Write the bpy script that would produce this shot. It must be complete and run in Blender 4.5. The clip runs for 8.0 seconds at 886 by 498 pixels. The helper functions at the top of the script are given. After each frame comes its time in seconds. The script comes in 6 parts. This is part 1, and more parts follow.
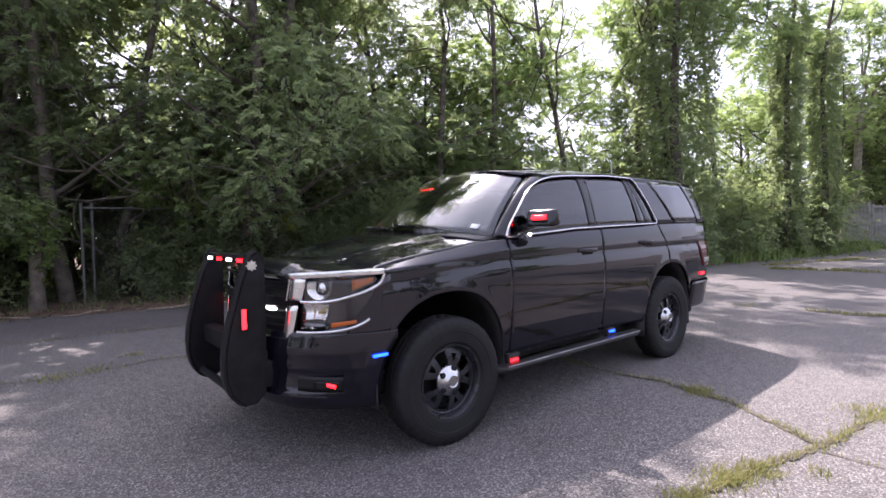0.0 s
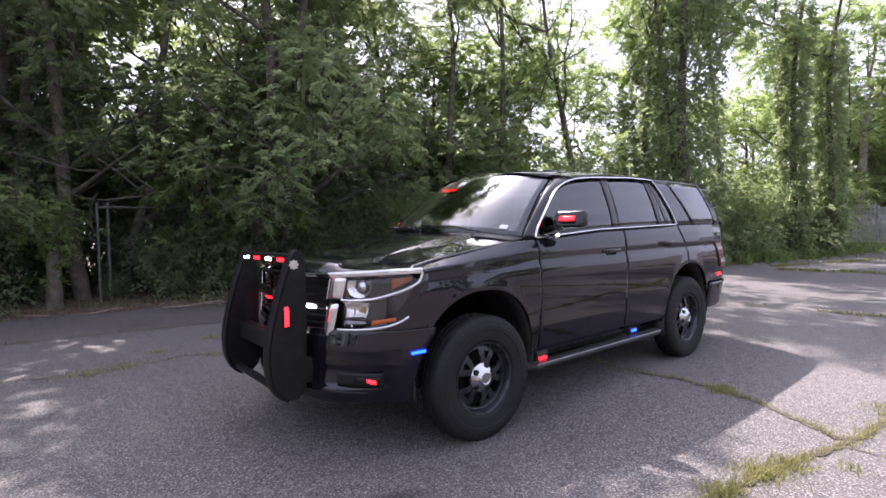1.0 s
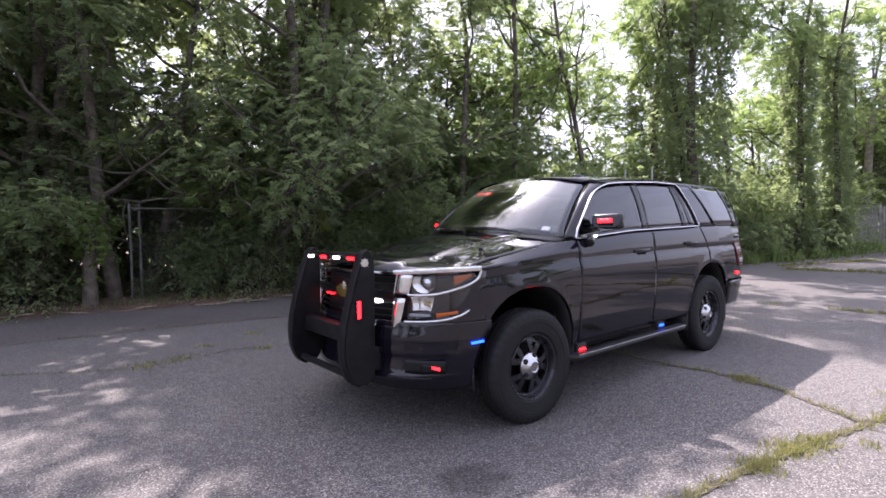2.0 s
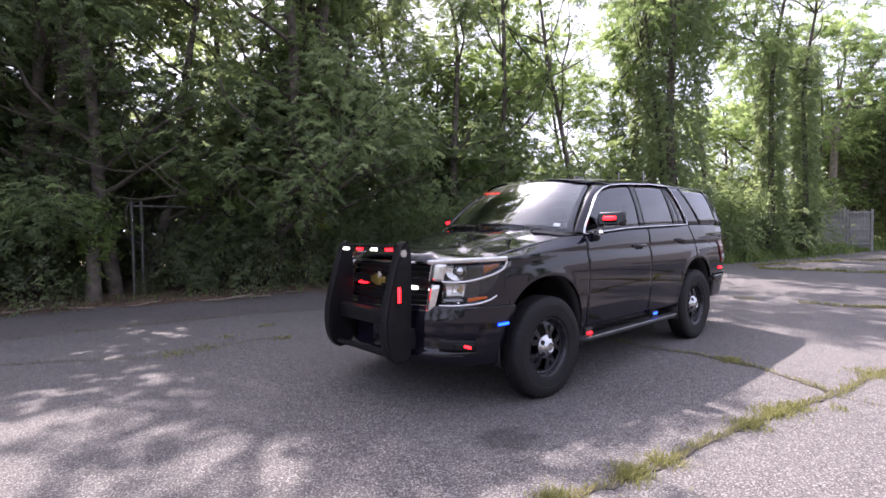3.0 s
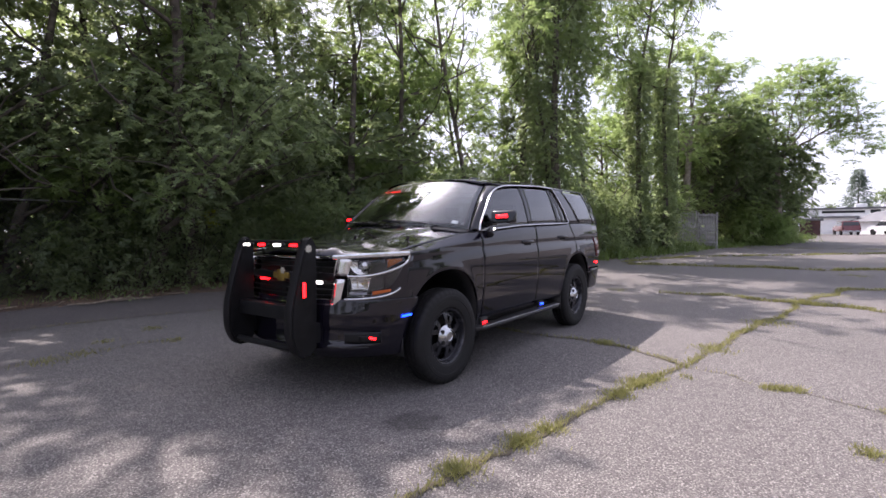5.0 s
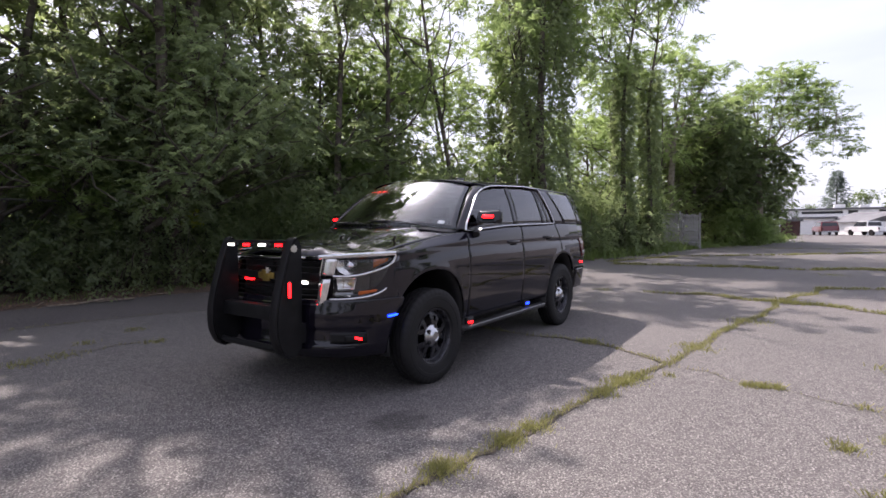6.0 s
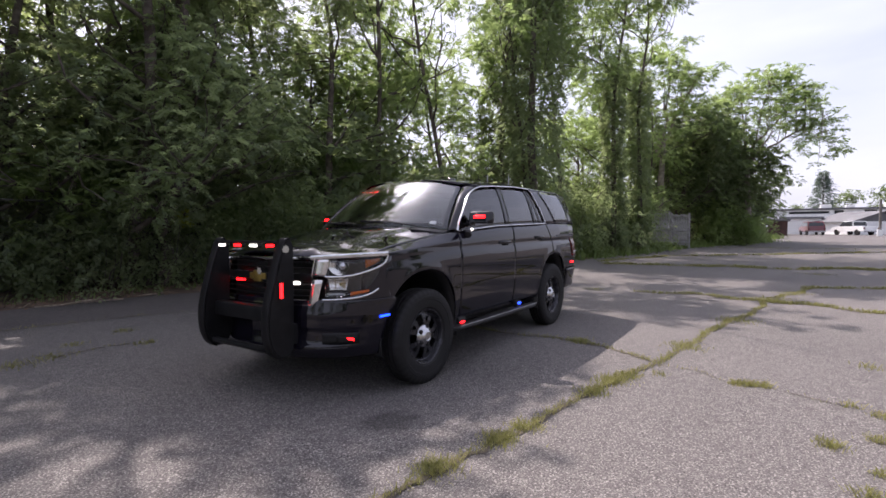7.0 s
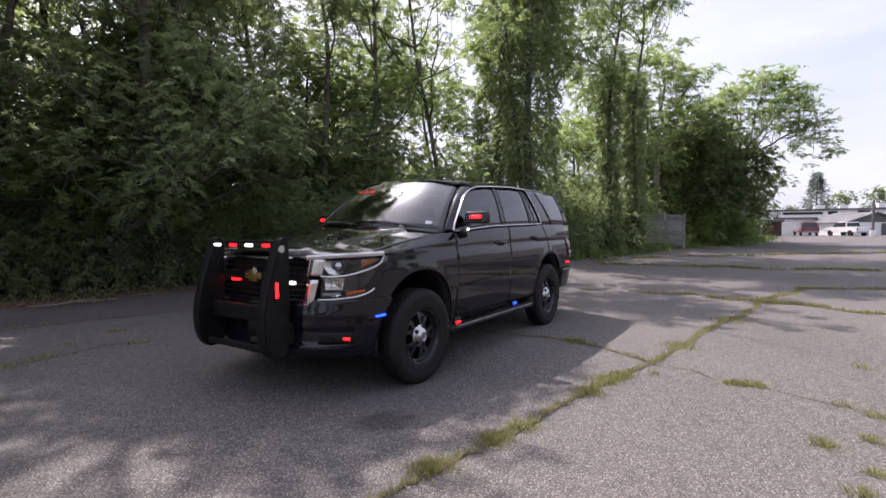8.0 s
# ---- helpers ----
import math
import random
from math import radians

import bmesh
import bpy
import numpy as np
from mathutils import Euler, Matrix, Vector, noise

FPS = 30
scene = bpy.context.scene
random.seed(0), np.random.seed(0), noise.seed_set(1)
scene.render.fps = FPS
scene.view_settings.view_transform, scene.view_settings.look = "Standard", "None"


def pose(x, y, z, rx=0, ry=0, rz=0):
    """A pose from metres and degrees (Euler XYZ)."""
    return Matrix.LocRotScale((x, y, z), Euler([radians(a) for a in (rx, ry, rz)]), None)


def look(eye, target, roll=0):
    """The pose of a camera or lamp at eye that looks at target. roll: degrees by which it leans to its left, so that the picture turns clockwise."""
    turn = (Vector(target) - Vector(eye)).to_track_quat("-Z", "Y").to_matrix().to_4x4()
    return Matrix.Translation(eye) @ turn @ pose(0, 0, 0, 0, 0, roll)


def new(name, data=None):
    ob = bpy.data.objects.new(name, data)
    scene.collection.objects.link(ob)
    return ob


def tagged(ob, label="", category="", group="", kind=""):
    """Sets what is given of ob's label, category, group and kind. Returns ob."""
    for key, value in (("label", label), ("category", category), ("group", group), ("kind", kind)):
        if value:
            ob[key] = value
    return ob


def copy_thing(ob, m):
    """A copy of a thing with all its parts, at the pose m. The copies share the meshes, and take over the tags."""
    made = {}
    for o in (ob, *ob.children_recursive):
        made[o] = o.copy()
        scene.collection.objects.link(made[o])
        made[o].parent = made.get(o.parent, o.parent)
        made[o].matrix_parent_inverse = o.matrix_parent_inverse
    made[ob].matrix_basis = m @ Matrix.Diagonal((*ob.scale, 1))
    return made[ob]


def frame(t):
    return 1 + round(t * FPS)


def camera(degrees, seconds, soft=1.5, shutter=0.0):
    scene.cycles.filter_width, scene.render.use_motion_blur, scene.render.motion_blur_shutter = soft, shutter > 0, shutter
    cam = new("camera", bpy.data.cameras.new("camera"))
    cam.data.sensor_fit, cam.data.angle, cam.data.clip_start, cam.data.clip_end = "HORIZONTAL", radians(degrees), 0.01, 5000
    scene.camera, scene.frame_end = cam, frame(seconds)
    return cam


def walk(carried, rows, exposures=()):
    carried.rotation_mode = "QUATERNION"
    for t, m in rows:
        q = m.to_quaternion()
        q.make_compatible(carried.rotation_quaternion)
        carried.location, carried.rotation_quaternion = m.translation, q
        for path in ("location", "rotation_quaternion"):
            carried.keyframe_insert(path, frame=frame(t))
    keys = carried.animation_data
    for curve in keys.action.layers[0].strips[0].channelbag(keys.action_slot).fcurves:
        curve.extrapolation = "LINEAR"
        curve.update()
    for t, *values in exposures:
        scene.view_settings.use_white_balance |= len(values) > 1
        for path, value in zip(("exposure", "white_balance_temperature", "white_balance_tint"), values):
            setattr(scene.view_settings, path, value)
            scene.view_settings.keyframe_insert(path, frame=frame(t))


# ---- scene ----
cam = camera(82.8, 8.0, soft=1.6)
PATH = [
    (0, (2.086, 3.457, 1.329), (0.814, 1.916, 1.252), -1.3),
    (0.5, (2.138, 3.455, 1.334), (0.87, 1.91, 1.257), -1.2),
    (1, (2.304, 3.383, 1.337), (1.036, 1.839, 1.26), -1.1),
    (1.5, (2.53, 3.379, 1.369), (1.27, 1.828, 1.292), -1.1),
    (2.8, (3.25, 3.467, 1.315), (1.959, 1.941, 1.24), -0.9),
    (3, (3.36, 3.478, 1.31), (2.033, 1.984, 1.237), -0.8),
    (3.5, (3.495, 3.508, 1.306), (2.052, 2.125, 1.231), -0.8),
    (4, (3.537, 3.562, 1.289), (2.022, 2.259, 1.212), -0.7),
    (4.5, (3.538, 3.561, 1.285), (1.968, 2.325, 1.206), -0.6),
    (6, (3.543, 3.577, 1.283), (1.908, 2.428, 1.203), -0.5),
    (6.5, (3.549, 3.578, 1.283), (1.903, 2.445, 1.203), -0.5),
    (7, (3.556, 3.581, 1.288), (1.902, 2.46, 1.207), -0.5),
    (7.5, (3.559, 3.579, 1.288), (1.9, 2.466, 1.208), -0.5),
    (8, (3.559, 3.582, 1.288), (1.895, 2.474, 1.207), -0.4),
]
# the exposure falls as the bright sky comes into view
EXPOSURES = [(0.0, 1.40, 6130, 28), (3.0, 1.36, 6130, 28), (4.0, 1.17, 6180, 27), (4.6, 1.01, 6220, 26), (6.0, 0.72, 6300, 24), (8.0, 0.57, 6330, 24)]
walk(cam, [(t, look(eye, target, roll)) for t, eye, target, roll in PATH], EXPOSURES)

# ---- light ----
SUN_FROM = Vector((-0.30, -0.69, 1.0)).normalized()
sky_world = bpy.data.worlds.new("sky_world")
scene.world = sky_world
sky_world.use_nodes = True
wn, wl = sky_world.node_tree.nodes, sky_world.node_tree.links
sky = wn.new("ShaderNodeTexSky")
sky.sky_type, sky.sun_disc = "NISHITA", False
sky.sun_elevation = math.asin(SUN_FROM.z)
sky.sun_rotation = math.atan2(SUN_FROM.x, SUN_FROM.y)
sky.air_density, sky.dust_density, sky.ozone_density = 1.0, 4.0, 1.0
# thin high cloud, spread evenly over the whole sky
wcoord = wn.new("ShaderNodeTexCoord")
wmap = wn.new("ShaderNodeMapping")
wmap.inputs["Scale"].default_value = (1.5, 1.5, 5.0)
wnoise = wn.new("ShaderNodeTexNoise")
wnoise.inputs["Scale"].default_value = 1.6
wnoise.inputs["Detail"].default_value = 6.0
wramp = wn.new("ShaderNodeMapRange")
wramp.inputs["From Min"].default_value, wramp.inputs["From Max"].default_value = 0.35, 0.7
wramp.inputs["To Min"].default_value, wramp.inputs["To Max"].default_value = 0.45, 0.68
wmix = wn.new("ShaderNodeMix")
wmix.data_type = "RGBA"
# the haze brightens towards the sun
wdot, wnear, wwide, wsum, whaze = (wn.new("ShaderNodeVectorMath"), wn.new("ShaderNodeMath"), wn.new("ShaderNodeMath"), wn.new("ShaderNodeMath"), wn.new("ShaderNodeMix"))
wdot.operation, wnear.operation, wwide.operation, wsum.operation = "DOT_PRODUCT", "POWER", "POWER", "MULTIPLY_ADD"
wdot.inputs[1].default_value = SUN_FROM
wnear.inputs[1].default_value, wwide.inputs[1].default_value = 130.0, 12.0
wpos = wn.new("ShaderNodeMath")
wpos.operation = "MAXIMUM"
wpos.inputs[1].default_value = 0.0
wadd = wn.new("ShaderNodeMath")
wadd.operation = "MULTIPLY_ADD"
wsum.inputs[1].default_value, wadd.inputs[1].default_value, wadd.inputs[2].default_value = 14.0, 0.9, 1.0
whaze.data_type, whaze.blend_type = "RGBA", "MULTIPLY"
whaze.inputs["Factor"].default_value = 1.0
whaze.inputs["A"].default_value = (8.1, 8.6, 9.5, 1)
wl.new(wcoord.outputs["Generated"], wdot.inputs[0])
wl.new(wdot.outputs["Value"], wpos.inputs[0])
wl.new(wpos.outputs[0], wnear.inputs[0])
wl.new(wpos.outputs[0], wwide.inputs[0])
wl.new(wwide.outputs[0], wadd.inputs[0])
wl.new(wnear.outputs[0], wsum.inputs[0])
wl.new(wadd.outputs[0], wsum.inputs[2])
wl.new(wsum.outputs[0], whaze.inputs["B"])
wl.new(whaze.outputs["Result"], wmix.inputs["B"])
wl.new(wcoord.outputs["Generated"], wmap.inputs["Vector"])
wl.new(wmap.outputs[0], wnoise.inputs["Vector"])
wl.new(wnoise.outputs["Fac"], wramp.inputs["Value"])
wl.new(wramp.outputs[0], wmix.inputs["Factor"])
wl.new(sky.outputs[0], wmix.inputs["A"])
wl.new(wmix.outputs["Result"], wn["Background"].inputs["Color"])
wn["Background"].inputs["Strength"].default_value = 0.103

sun_lamp = new("sun", bpy.data.lights.new("sun", "SUN"))
sun_lamp.data.energy, sun_lamp.data.angle, sun_lamp.data.color = 4.6, radians(0.55), (1.0, 0.93, 0.82)
sun_lamp.matrix_world = look((0, 0, 30), Vector((0, 0, 30)) - SUN_FROM)


# ---- materials ----
def material(name, base, rough=0.5, metal=0.0, **extra):
    m = bpy.data.materials.new(name)
    m.use_nodes = True
    p = m.node_tree.nodes["Principled BSDF"]
    p.inputs["Base Color"].default_value = (*base, 1)
    p.inputs["Roughness"].default_value, p.inputs["Metallic"].default_value = rough, metal
    for key, value in extra.items():
        p.inputs[key.replace("_", " ")].default_value = value
    return m


def nodes_of(m):
    t = m.node_tree
    return t, t.nodes, t.links, t.nodes["Principled BSDF"]


def varied(name, low, high, scale=8.0, rough=(0.4, 0.6), metal=0.0, bump=0.0, bump_scale=60.0, fine=0.25, **extra):
    """Two-scale mottled surface: broad stains from low to high and a fine grain, with relief."""
    m = material(name, low, rough[0], metal, **extra)
    t, n, l, p = nodes_of(m)
    co = n.new("ShaderNodeTexCoord")
    broad, grain = n.new("ShaderNodeTexNoise"), n.new("ShaderNodeTexNoise")
    broad.inputs["Scale"].default_value, broad.inputs["Detail"].default_value = scale, 5
    grain.inputs["Scale"].default_value, grain.inputs["Detail"].default_value = bump_scale, 4
    ramp = n.new("ShaderNodeMapRange")
    ramp.inputs["From Min"].default_value, ramp.inputs["From Max"].default_value = 0.32, 0.68
    blend, add = n.new("ShaderNodeMix"), n.new("ShaderNodeMath")
    blend.data_type = "RGBA"
    blend.inputs["A"].default_value, blend.inputs["B"].default_value = (*low, 1), (*high, 1)
    add.operation = "MULTIPLY_ADD"
    add.inputs[1].default_value = fine
    for tex in (broad, grain):
        l.new(co.outputs["Object"], tex.inputs["Vector"])
    l.new(broad.outputs["Fac"], ramp.inputs["Value"])
    sub = n.new("ShaderNodeMath")
    sub.operation = "SUBTRACT"
    sub.inputs[1].default_value = 0.5
    l.new(grain.outputs["Fac"], sub.inputs[0])
    l.new(sub.outputs[0], add.inputs[0])
    l.new(ramp.outputs[0], add.inputs[2])
    add.use_clamp = True
    l.new(add.outputs[0], blend.inputs["Factor"])
    l.new(blend.outputs["Result"], p.inputs["Base Color"])
    rr = n.new("ShaderNodeMapRange")
    rr.inputs["To Min"].default_value, rr.inputs["To Max"].default_value = rough
    l.new(broad.outputs["Fac"], rr.inputs["Value"])
    l.new(rr.outputs[0], p.inputs["Roughness"])
    if bump:
        b = n.new("ShaderNodeBump")
        b.inputs["Strength"].default_value, b.inputs["Distance"].default_value = bump, 0.01
        l.new(grain.outputs["Fac"], b.inputs["Height"])
        l.new(b.outputs[0], p.inputs["Normal"])
    return m


def leaf_material(name, dark, light, through_colour, share=0.45, rough=0.52):
    """Thin leaves: each its own shade of green, letting some light through."""
    m = bpy.data.materials.new(name)
    m.use_nodes = True
    t, n, l, p = nodes_of(m)
    geo, info = n.new("ShaderNodeNewGeometry"), n.new("ShaderNodeObjectInfo")
    mixc = n.new("ShaderNodeMix")
    mixc.data_type = "RGBA"
    mixc.inputs["A"].default_value, mixc.inputs["B"].default_value = (*dark, 1), (*light, 1)
    add = n.new("ShaderNodeMath")
    add.operation = "MULTIPLY_ADD"
    add.inputs[1].default_value = 0.35
    off = n.new("ShaderNodeMath")
    off.operation = "MULTIPLY"
    off.inputs[1].default_value = 0.65
    l.new(geo.outputs["Random Per Island"], off.inputs[0])
    l.new(info.outputs["Random"], add.inputs[0])
    l.new(off.outputs[0], add.inputs[2])
    l.new(add.outputs[0], mixc.inputs["Factor"])
    l.new(mixc.outputs["Result"], p.inputs["Base Color"])
    p.inputs["Roughness"].default_value = rough
    p.inputs["Specular IOR Level"].default_value = 0.18
    tr = n.new("ShaderNodeBsdfTranslucent")
    tr.inputs["Color"].default_value = (*through_colour, 1)
    both = n.new("ShaderNodeMixShader")
    both.inputs[0].default_value = share
    l.new(p.outputs[0], both.inputs[1])
    l.new(tr.outputs[0], both.inputs[2])
    l.new(both.outputs[0], n["Material Output"].inputs["Surface"])
    return m


def asphalt_material(name, dark, light, specks, stain_scale, stains=()):
    """Weathered asphalt: pale stones in grey binder, broad stains, pitted relief."""
    m = material(name, light, 0.85)
    t, n, l, p = nodes_of(m)
    co = n.new("ShaderNodeTexCoord")
    broad, mid, cells, stone = (n.new("ShaderNodeTexNoise"), n.new("ShaderNodeTexNoise"),
                                n.new("ShaderNodeTexVoronoi"), n.new("ShaderNodeTexNoise"))
    broad.inputs["Scale"].default_value, broad.inputs["Detail"].default_value = stain_scale, 6
    mid.inputs["Scale"].default_value, mid.inputs["Detail"].default_value = 14, 6
    cells.inputs["Scale"].default_value = 118
    stone.inputs["Scale"].default_value, stone.inputs["Detail"].default_value = 90, 4
    for tex in (broad, mid, cells, stone):
        l.new(co.outputs["Object"], tex.inputs["Vector"])
    r1 = n.new("ShaderNodeMapRange")
    r1.inputs["From Min"].default_value, r1.inputs["From Max"].default_value = 0.3, 0.7
    l.new(broad.outputs["Fac"], r1.inputs["Value"])
    m1 = n.new("ShaderNodeMix")
    m1.data_type = "RGBA"
    m1.inputs["A"].default_value, m1.inputs["B"].default_value = (*dark, 1), (*light, 1)
    l.new(r1.outputs[0], m1.inputs["Factor"])
    r2 = n.new("ShaderNodeMapRange")
    r2.inputs["From Min"].default_value, r2.inputs["From Max"].default_value = 0.3, 0.7
    r2.inputs["To Min"].default_value, r2.inputs["To Max"].default_value = 0.72, 1.25
    l.new(mid.outputs["Fac"], r2.inputs["Value"])
    m2 = n.new("ShaderNodeMix")
    m2.data_type, m2.blend_type = "RGBA", "MULTIPLY"
    m2.inputs["Factor"].default_value = 1.0
    l.new(m1.outputs["Result"], m2.inputs["A"])
    l.new(r2.outputs[0], m2.inputs["B"])
    # each stone has its own tone
    bw = n.new("ShaderNodeSeparateColor")
    l.new(cells.outputs["Color"], bw.inputs[0])
    r3 = n.new("ShaderNodeMapRange")
    r3.inputs["From Min"].default_value, r3.inputs["From Max"].default_value = 0.55, 1.0
    r3.inputs["To Min"].default_value, r3.inputs["To Max"].default_value = 0.0, 0.95
    l.new(bw.outputs[0], r3.inputs["Value"])
    m3 = n.new("ShaderNodeMix")
    m3.data_type = "RGBA"
    m3.inputs["B"].default_value = (*specks, 1)
    l.new(r3.outputs[0], m3.inputs["Factor"])
    l.new(m2.outputs["Result"], m3.inputs["A"])
    r4 = n.new("ShaderNodeMapRange")
    r4.inputs["From Min"].default_value, r4.inputs["From Max"].default_value = 0.35, 0.65
    r4.inputs["To Min"].default_value, r4.inputs["To Max"].default_value = 0.42, 1.45
    l.new(stone.outputs["Fac"], r4.inputs["Value"])
    m4 = n.new("ShaderNodeMix")
    m4.data_type, m4.blend_type = "RGBA", "MULTIPLY"
    m4.inputs["Factor"].default_value = 1.0
    l.new(m3.outputs["Result"], m4.inputs["A"])
    l.new(r4.outputs[0], m4.inputs["B"])
    # old oil stains, ragged at the rim
    wob = n.new("ShaderNodeMath")
    wob.operation = "MULTIPLY_ADD"
    wob.inputs[1].default_value, wob.inputs[2].default_value = 0.28, -0.14
    l.new(mid.outputs["Fac"], wob.inputs[0])
    colour = m4.outputs["Result"]
    for cx, cy, radius in stains:
        away, soak, spot = n.new("ShaderNodeVectorMath"), n.new("ShaderNodeMath"), n.new("ShaderNodeMapRange")
        away.operation = "DISTANCE"
        away.inputs[1].default_value = (cx, cy, 0)
        l.new(co.outputs["Object"], away.inputs[0])
        soak.operation = "ADD"
        l.new(away.outputs["Value"], soak.inputs[0])
        l.new(wob.outputs[0], soak.inputs[1])
        spot.inputs["From Min"].default_value, spot.inputs["From Max"].default_value = radius * 0.45, radius
        spot.inputs["To Min"].default_value, spot.inputs["To Max"].default_value = 0.5, 1.0
        l.new(soak.outputs[0], spot.inputs["Value"])
        m5 = n.new("ShaderNodeMix")
        m5.data_type, m5.blend_type = "RGBA", "MULTIPLY"
        m5.inputs["Factor"].default_value = 1.0
        l.new(colour, m5.inputs["A"])
        l.new(spot.outputs[0], m5.inputs["B"])
        colour = m5.outputs["Result"]
    l.new(colour, p.inputs["Base Color"])
    b = n.new("ShaderNodeBump")
    b.inputs["Strength"].default_value, b.inputs["Distance"].default_value = 0.9, 0.008
    l.new(stone.outputs["Fac"], b.inputs["Height"])
    l.new(b.outputs[0], p.inputs["Normal"])
    return m


ASPHALT = asphalt_material("weathered_asphalt", (0.068, 0.060, 0.057), (0.108, 0.097, 0.091), (0.245, 0.229, 0.211), 0.35, [(0.96, 1.39, 0.26), (-6.10, 6.37, 0.5), (-3.35, 4.97, 0.3)])
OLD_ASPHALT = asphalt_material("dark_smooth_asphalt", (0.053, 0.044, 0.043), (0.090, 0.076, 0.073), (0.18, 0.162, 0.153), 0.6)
SOIL = varied("leaf_litter", (0.045, 0.028, 0.018), (0.14, 0.09, 0.06), 3.0, (0.9, 1.0), bump=1.0, bump_scale=40, fine=0.9)
CRACK_DIRT = varied("crack_dirt", (0.05, 0.042, 0.03), (0.12, 0.1, 0.07), 6.0, (0.9, 1.0), bump=1.0, bump_scale=80, fine=0.8)
GRASS = leaf_material("grass_blades", (0.105, 0.122, 0.038), (0.33, 0.29, 0.125), (0.33, 0.34, 0.11), 0.35)
VERGE_GRASS = leaf_material("green_verge_grass", (0.07, 0.115, 0.03), (0.19, 0.24, 0.08), (0.26, 0.34, 0.10), 0.35)
DRY_STICK = varied("dry_stick", (0.12, 0.09, 0.065), (0.3, 0.24, 0.18), 20, (0.8, 0.95), bump=0.6)
BARK = varied("grey_brown_bark", (0.045, 0.036, 0.028), (0.15, 0.125, 0.10), 5.0, (0.85, 1.0), bump=1.0, bump_scale=30, fine=0.6)
TAN_BARK = varied("tan_bark", (0.13, 0.11, 0.085), (0.30, 0.26, 0.21), 4.0, (0.85, 1.0), bump=0.8, bump_scale=30, fine=0.5)
# these two greens are greyed, which puts lens haze into the leaf colour
LEAF_DARK = leaf_material("dense_broad_leaves", (0.080, 0.106, 0.066), (0.116, 0.148, 0.092), (0.385, 0.465, 0.205), 0.55)
LEAF_MID = leaf_material("green_leaflets", (0.084, 0.114, 0.066), (0.124, 0.162, 0.092), (0.405, 0.495, 0.205), 0.55)
# darkened copy of the leaves, with the crowns' shade put into the colour
LEAF_SHADED = leaf_material("shade_darkened_leaves", (0.046, 0.066, 0.036), (0.105, 0.138, 0.066), (0.26, 0.34, 0.13), 0.45)
LEAF_LIGHT = leaf_material("sunny_leaflets", (0.078, 0.118, 0.04), (0.16, 0.22, 0.072), (0.40, 0.52, 0.19), 0.55)
LEAF_YELLOW = leaf_material("yellowing_leaves", (0.16, 0.19, 0.02), (0.28, 0.30, 0.04), (0.35, 0.4, 0.05), 0.4)
# needles lightened and greyed, so their colour carries the distance haze
CONIFER = leaf_material("hazed_blue_green_needles", (0.10, 0.135, 0.115), (0.19, 0.23, 0.19), (0.24, 0.30, 0.22), 0.4)
GALVANISED = varied("galvanised_steel", (0.07, 0.068, 0.064), (0.17, 0.165, 0.155), 12, (0.45, 0.7), metal=0.6, bump=0.1)
FENCE_WOOD = varied("grey_weathered_board", (0.20, 0.19, 0.185), (0.36, 0.35, 0.34), 4, (0.8, 0.95), bump=0.4, bump_scale=45)


# ---- mesh helpers ----
def mesh_object(name, verts, faces, mat, parent=None, label="", smooth=True, angle=38):
    me = bpy.data.meshes.new(name)
    me.from_pydata([tuple(v) for v in verts], [], faces)
    me.materials.append(mat)
    if smooth:
        me.shade_smooth()
        me.set_sharp_from_angle(angle=radians(angle))
    ob = new(name, me)
    if parent:
        ob.parent = parent
    if label:
        ob["label"] = label
    return ob


def part(name, bm, mat, parent=None, label="", smooth=True, angle=38):
    """Links a bmesh as one mesh object under a thing or a part."""
    bmesh.ops.recalc_face_normals(bm, faces=bm.faces)
    me = bpy.data.meshes.new(name)
    bm.to_mesh(me)
    bm.free()
    me.materials.append(mat)
    if smooth:
        me.shade_smooth()
        me.set_sharp_from_angle(angle=radians(angle))
    ob = new(name, me)
    if parent:
        ob.parent = parent
    if label:
        ob["label"] = label
    return ob


def add_box(bm, lo, hi, bevel=0.0, m=None, segments=2):
    made = bmesh.ops.create_cube(bm, size=1)["verts"]
    lo, hi = Vector(lo), Vector(hi)
    for v in made:
        v.co = (lo + hi) / 2 + Vector(v.co[i] * (hi[i] - lo[i]) for i in range(3))
    if bevel:
        edges = list({e for v in made for e in v.link_edges})
        made = bmesh.ops.bevel(bm, geom=edges, offset=bevel, segments=segments, affect="EDGES", profile=0.6)["verts"]
    if m:
        bmesh.ops.transform(bm, matrix=m, verts=list(made))
    return made


def box(name, lo, hi, mat, parent=None, bevel=0.0, label="", m=None):
    bm = bmesh.new()
    add_box(bm, lo, hi, bevel, m)
    return part(name, bm, mat, parent, label)


def axes_along(path, up=(0, 0, 1)):
    """Side and up vectors along a polyline."""
    path = [Vector(p) for p in path]
    out = []
    for i, p in enumerate(path):
        d = (path[min(i + 1, len(path) - 1)] - path[max(i - 1, 0)]).normalized()
        u = Vector(up)
        if abs(d.dot(u)) > 0.97:
            u = Vector((1, 0, 0.1))
        side = d.cross(u).normalized()
        out.append((p, side, side.cross(d).normalized()))
    return out


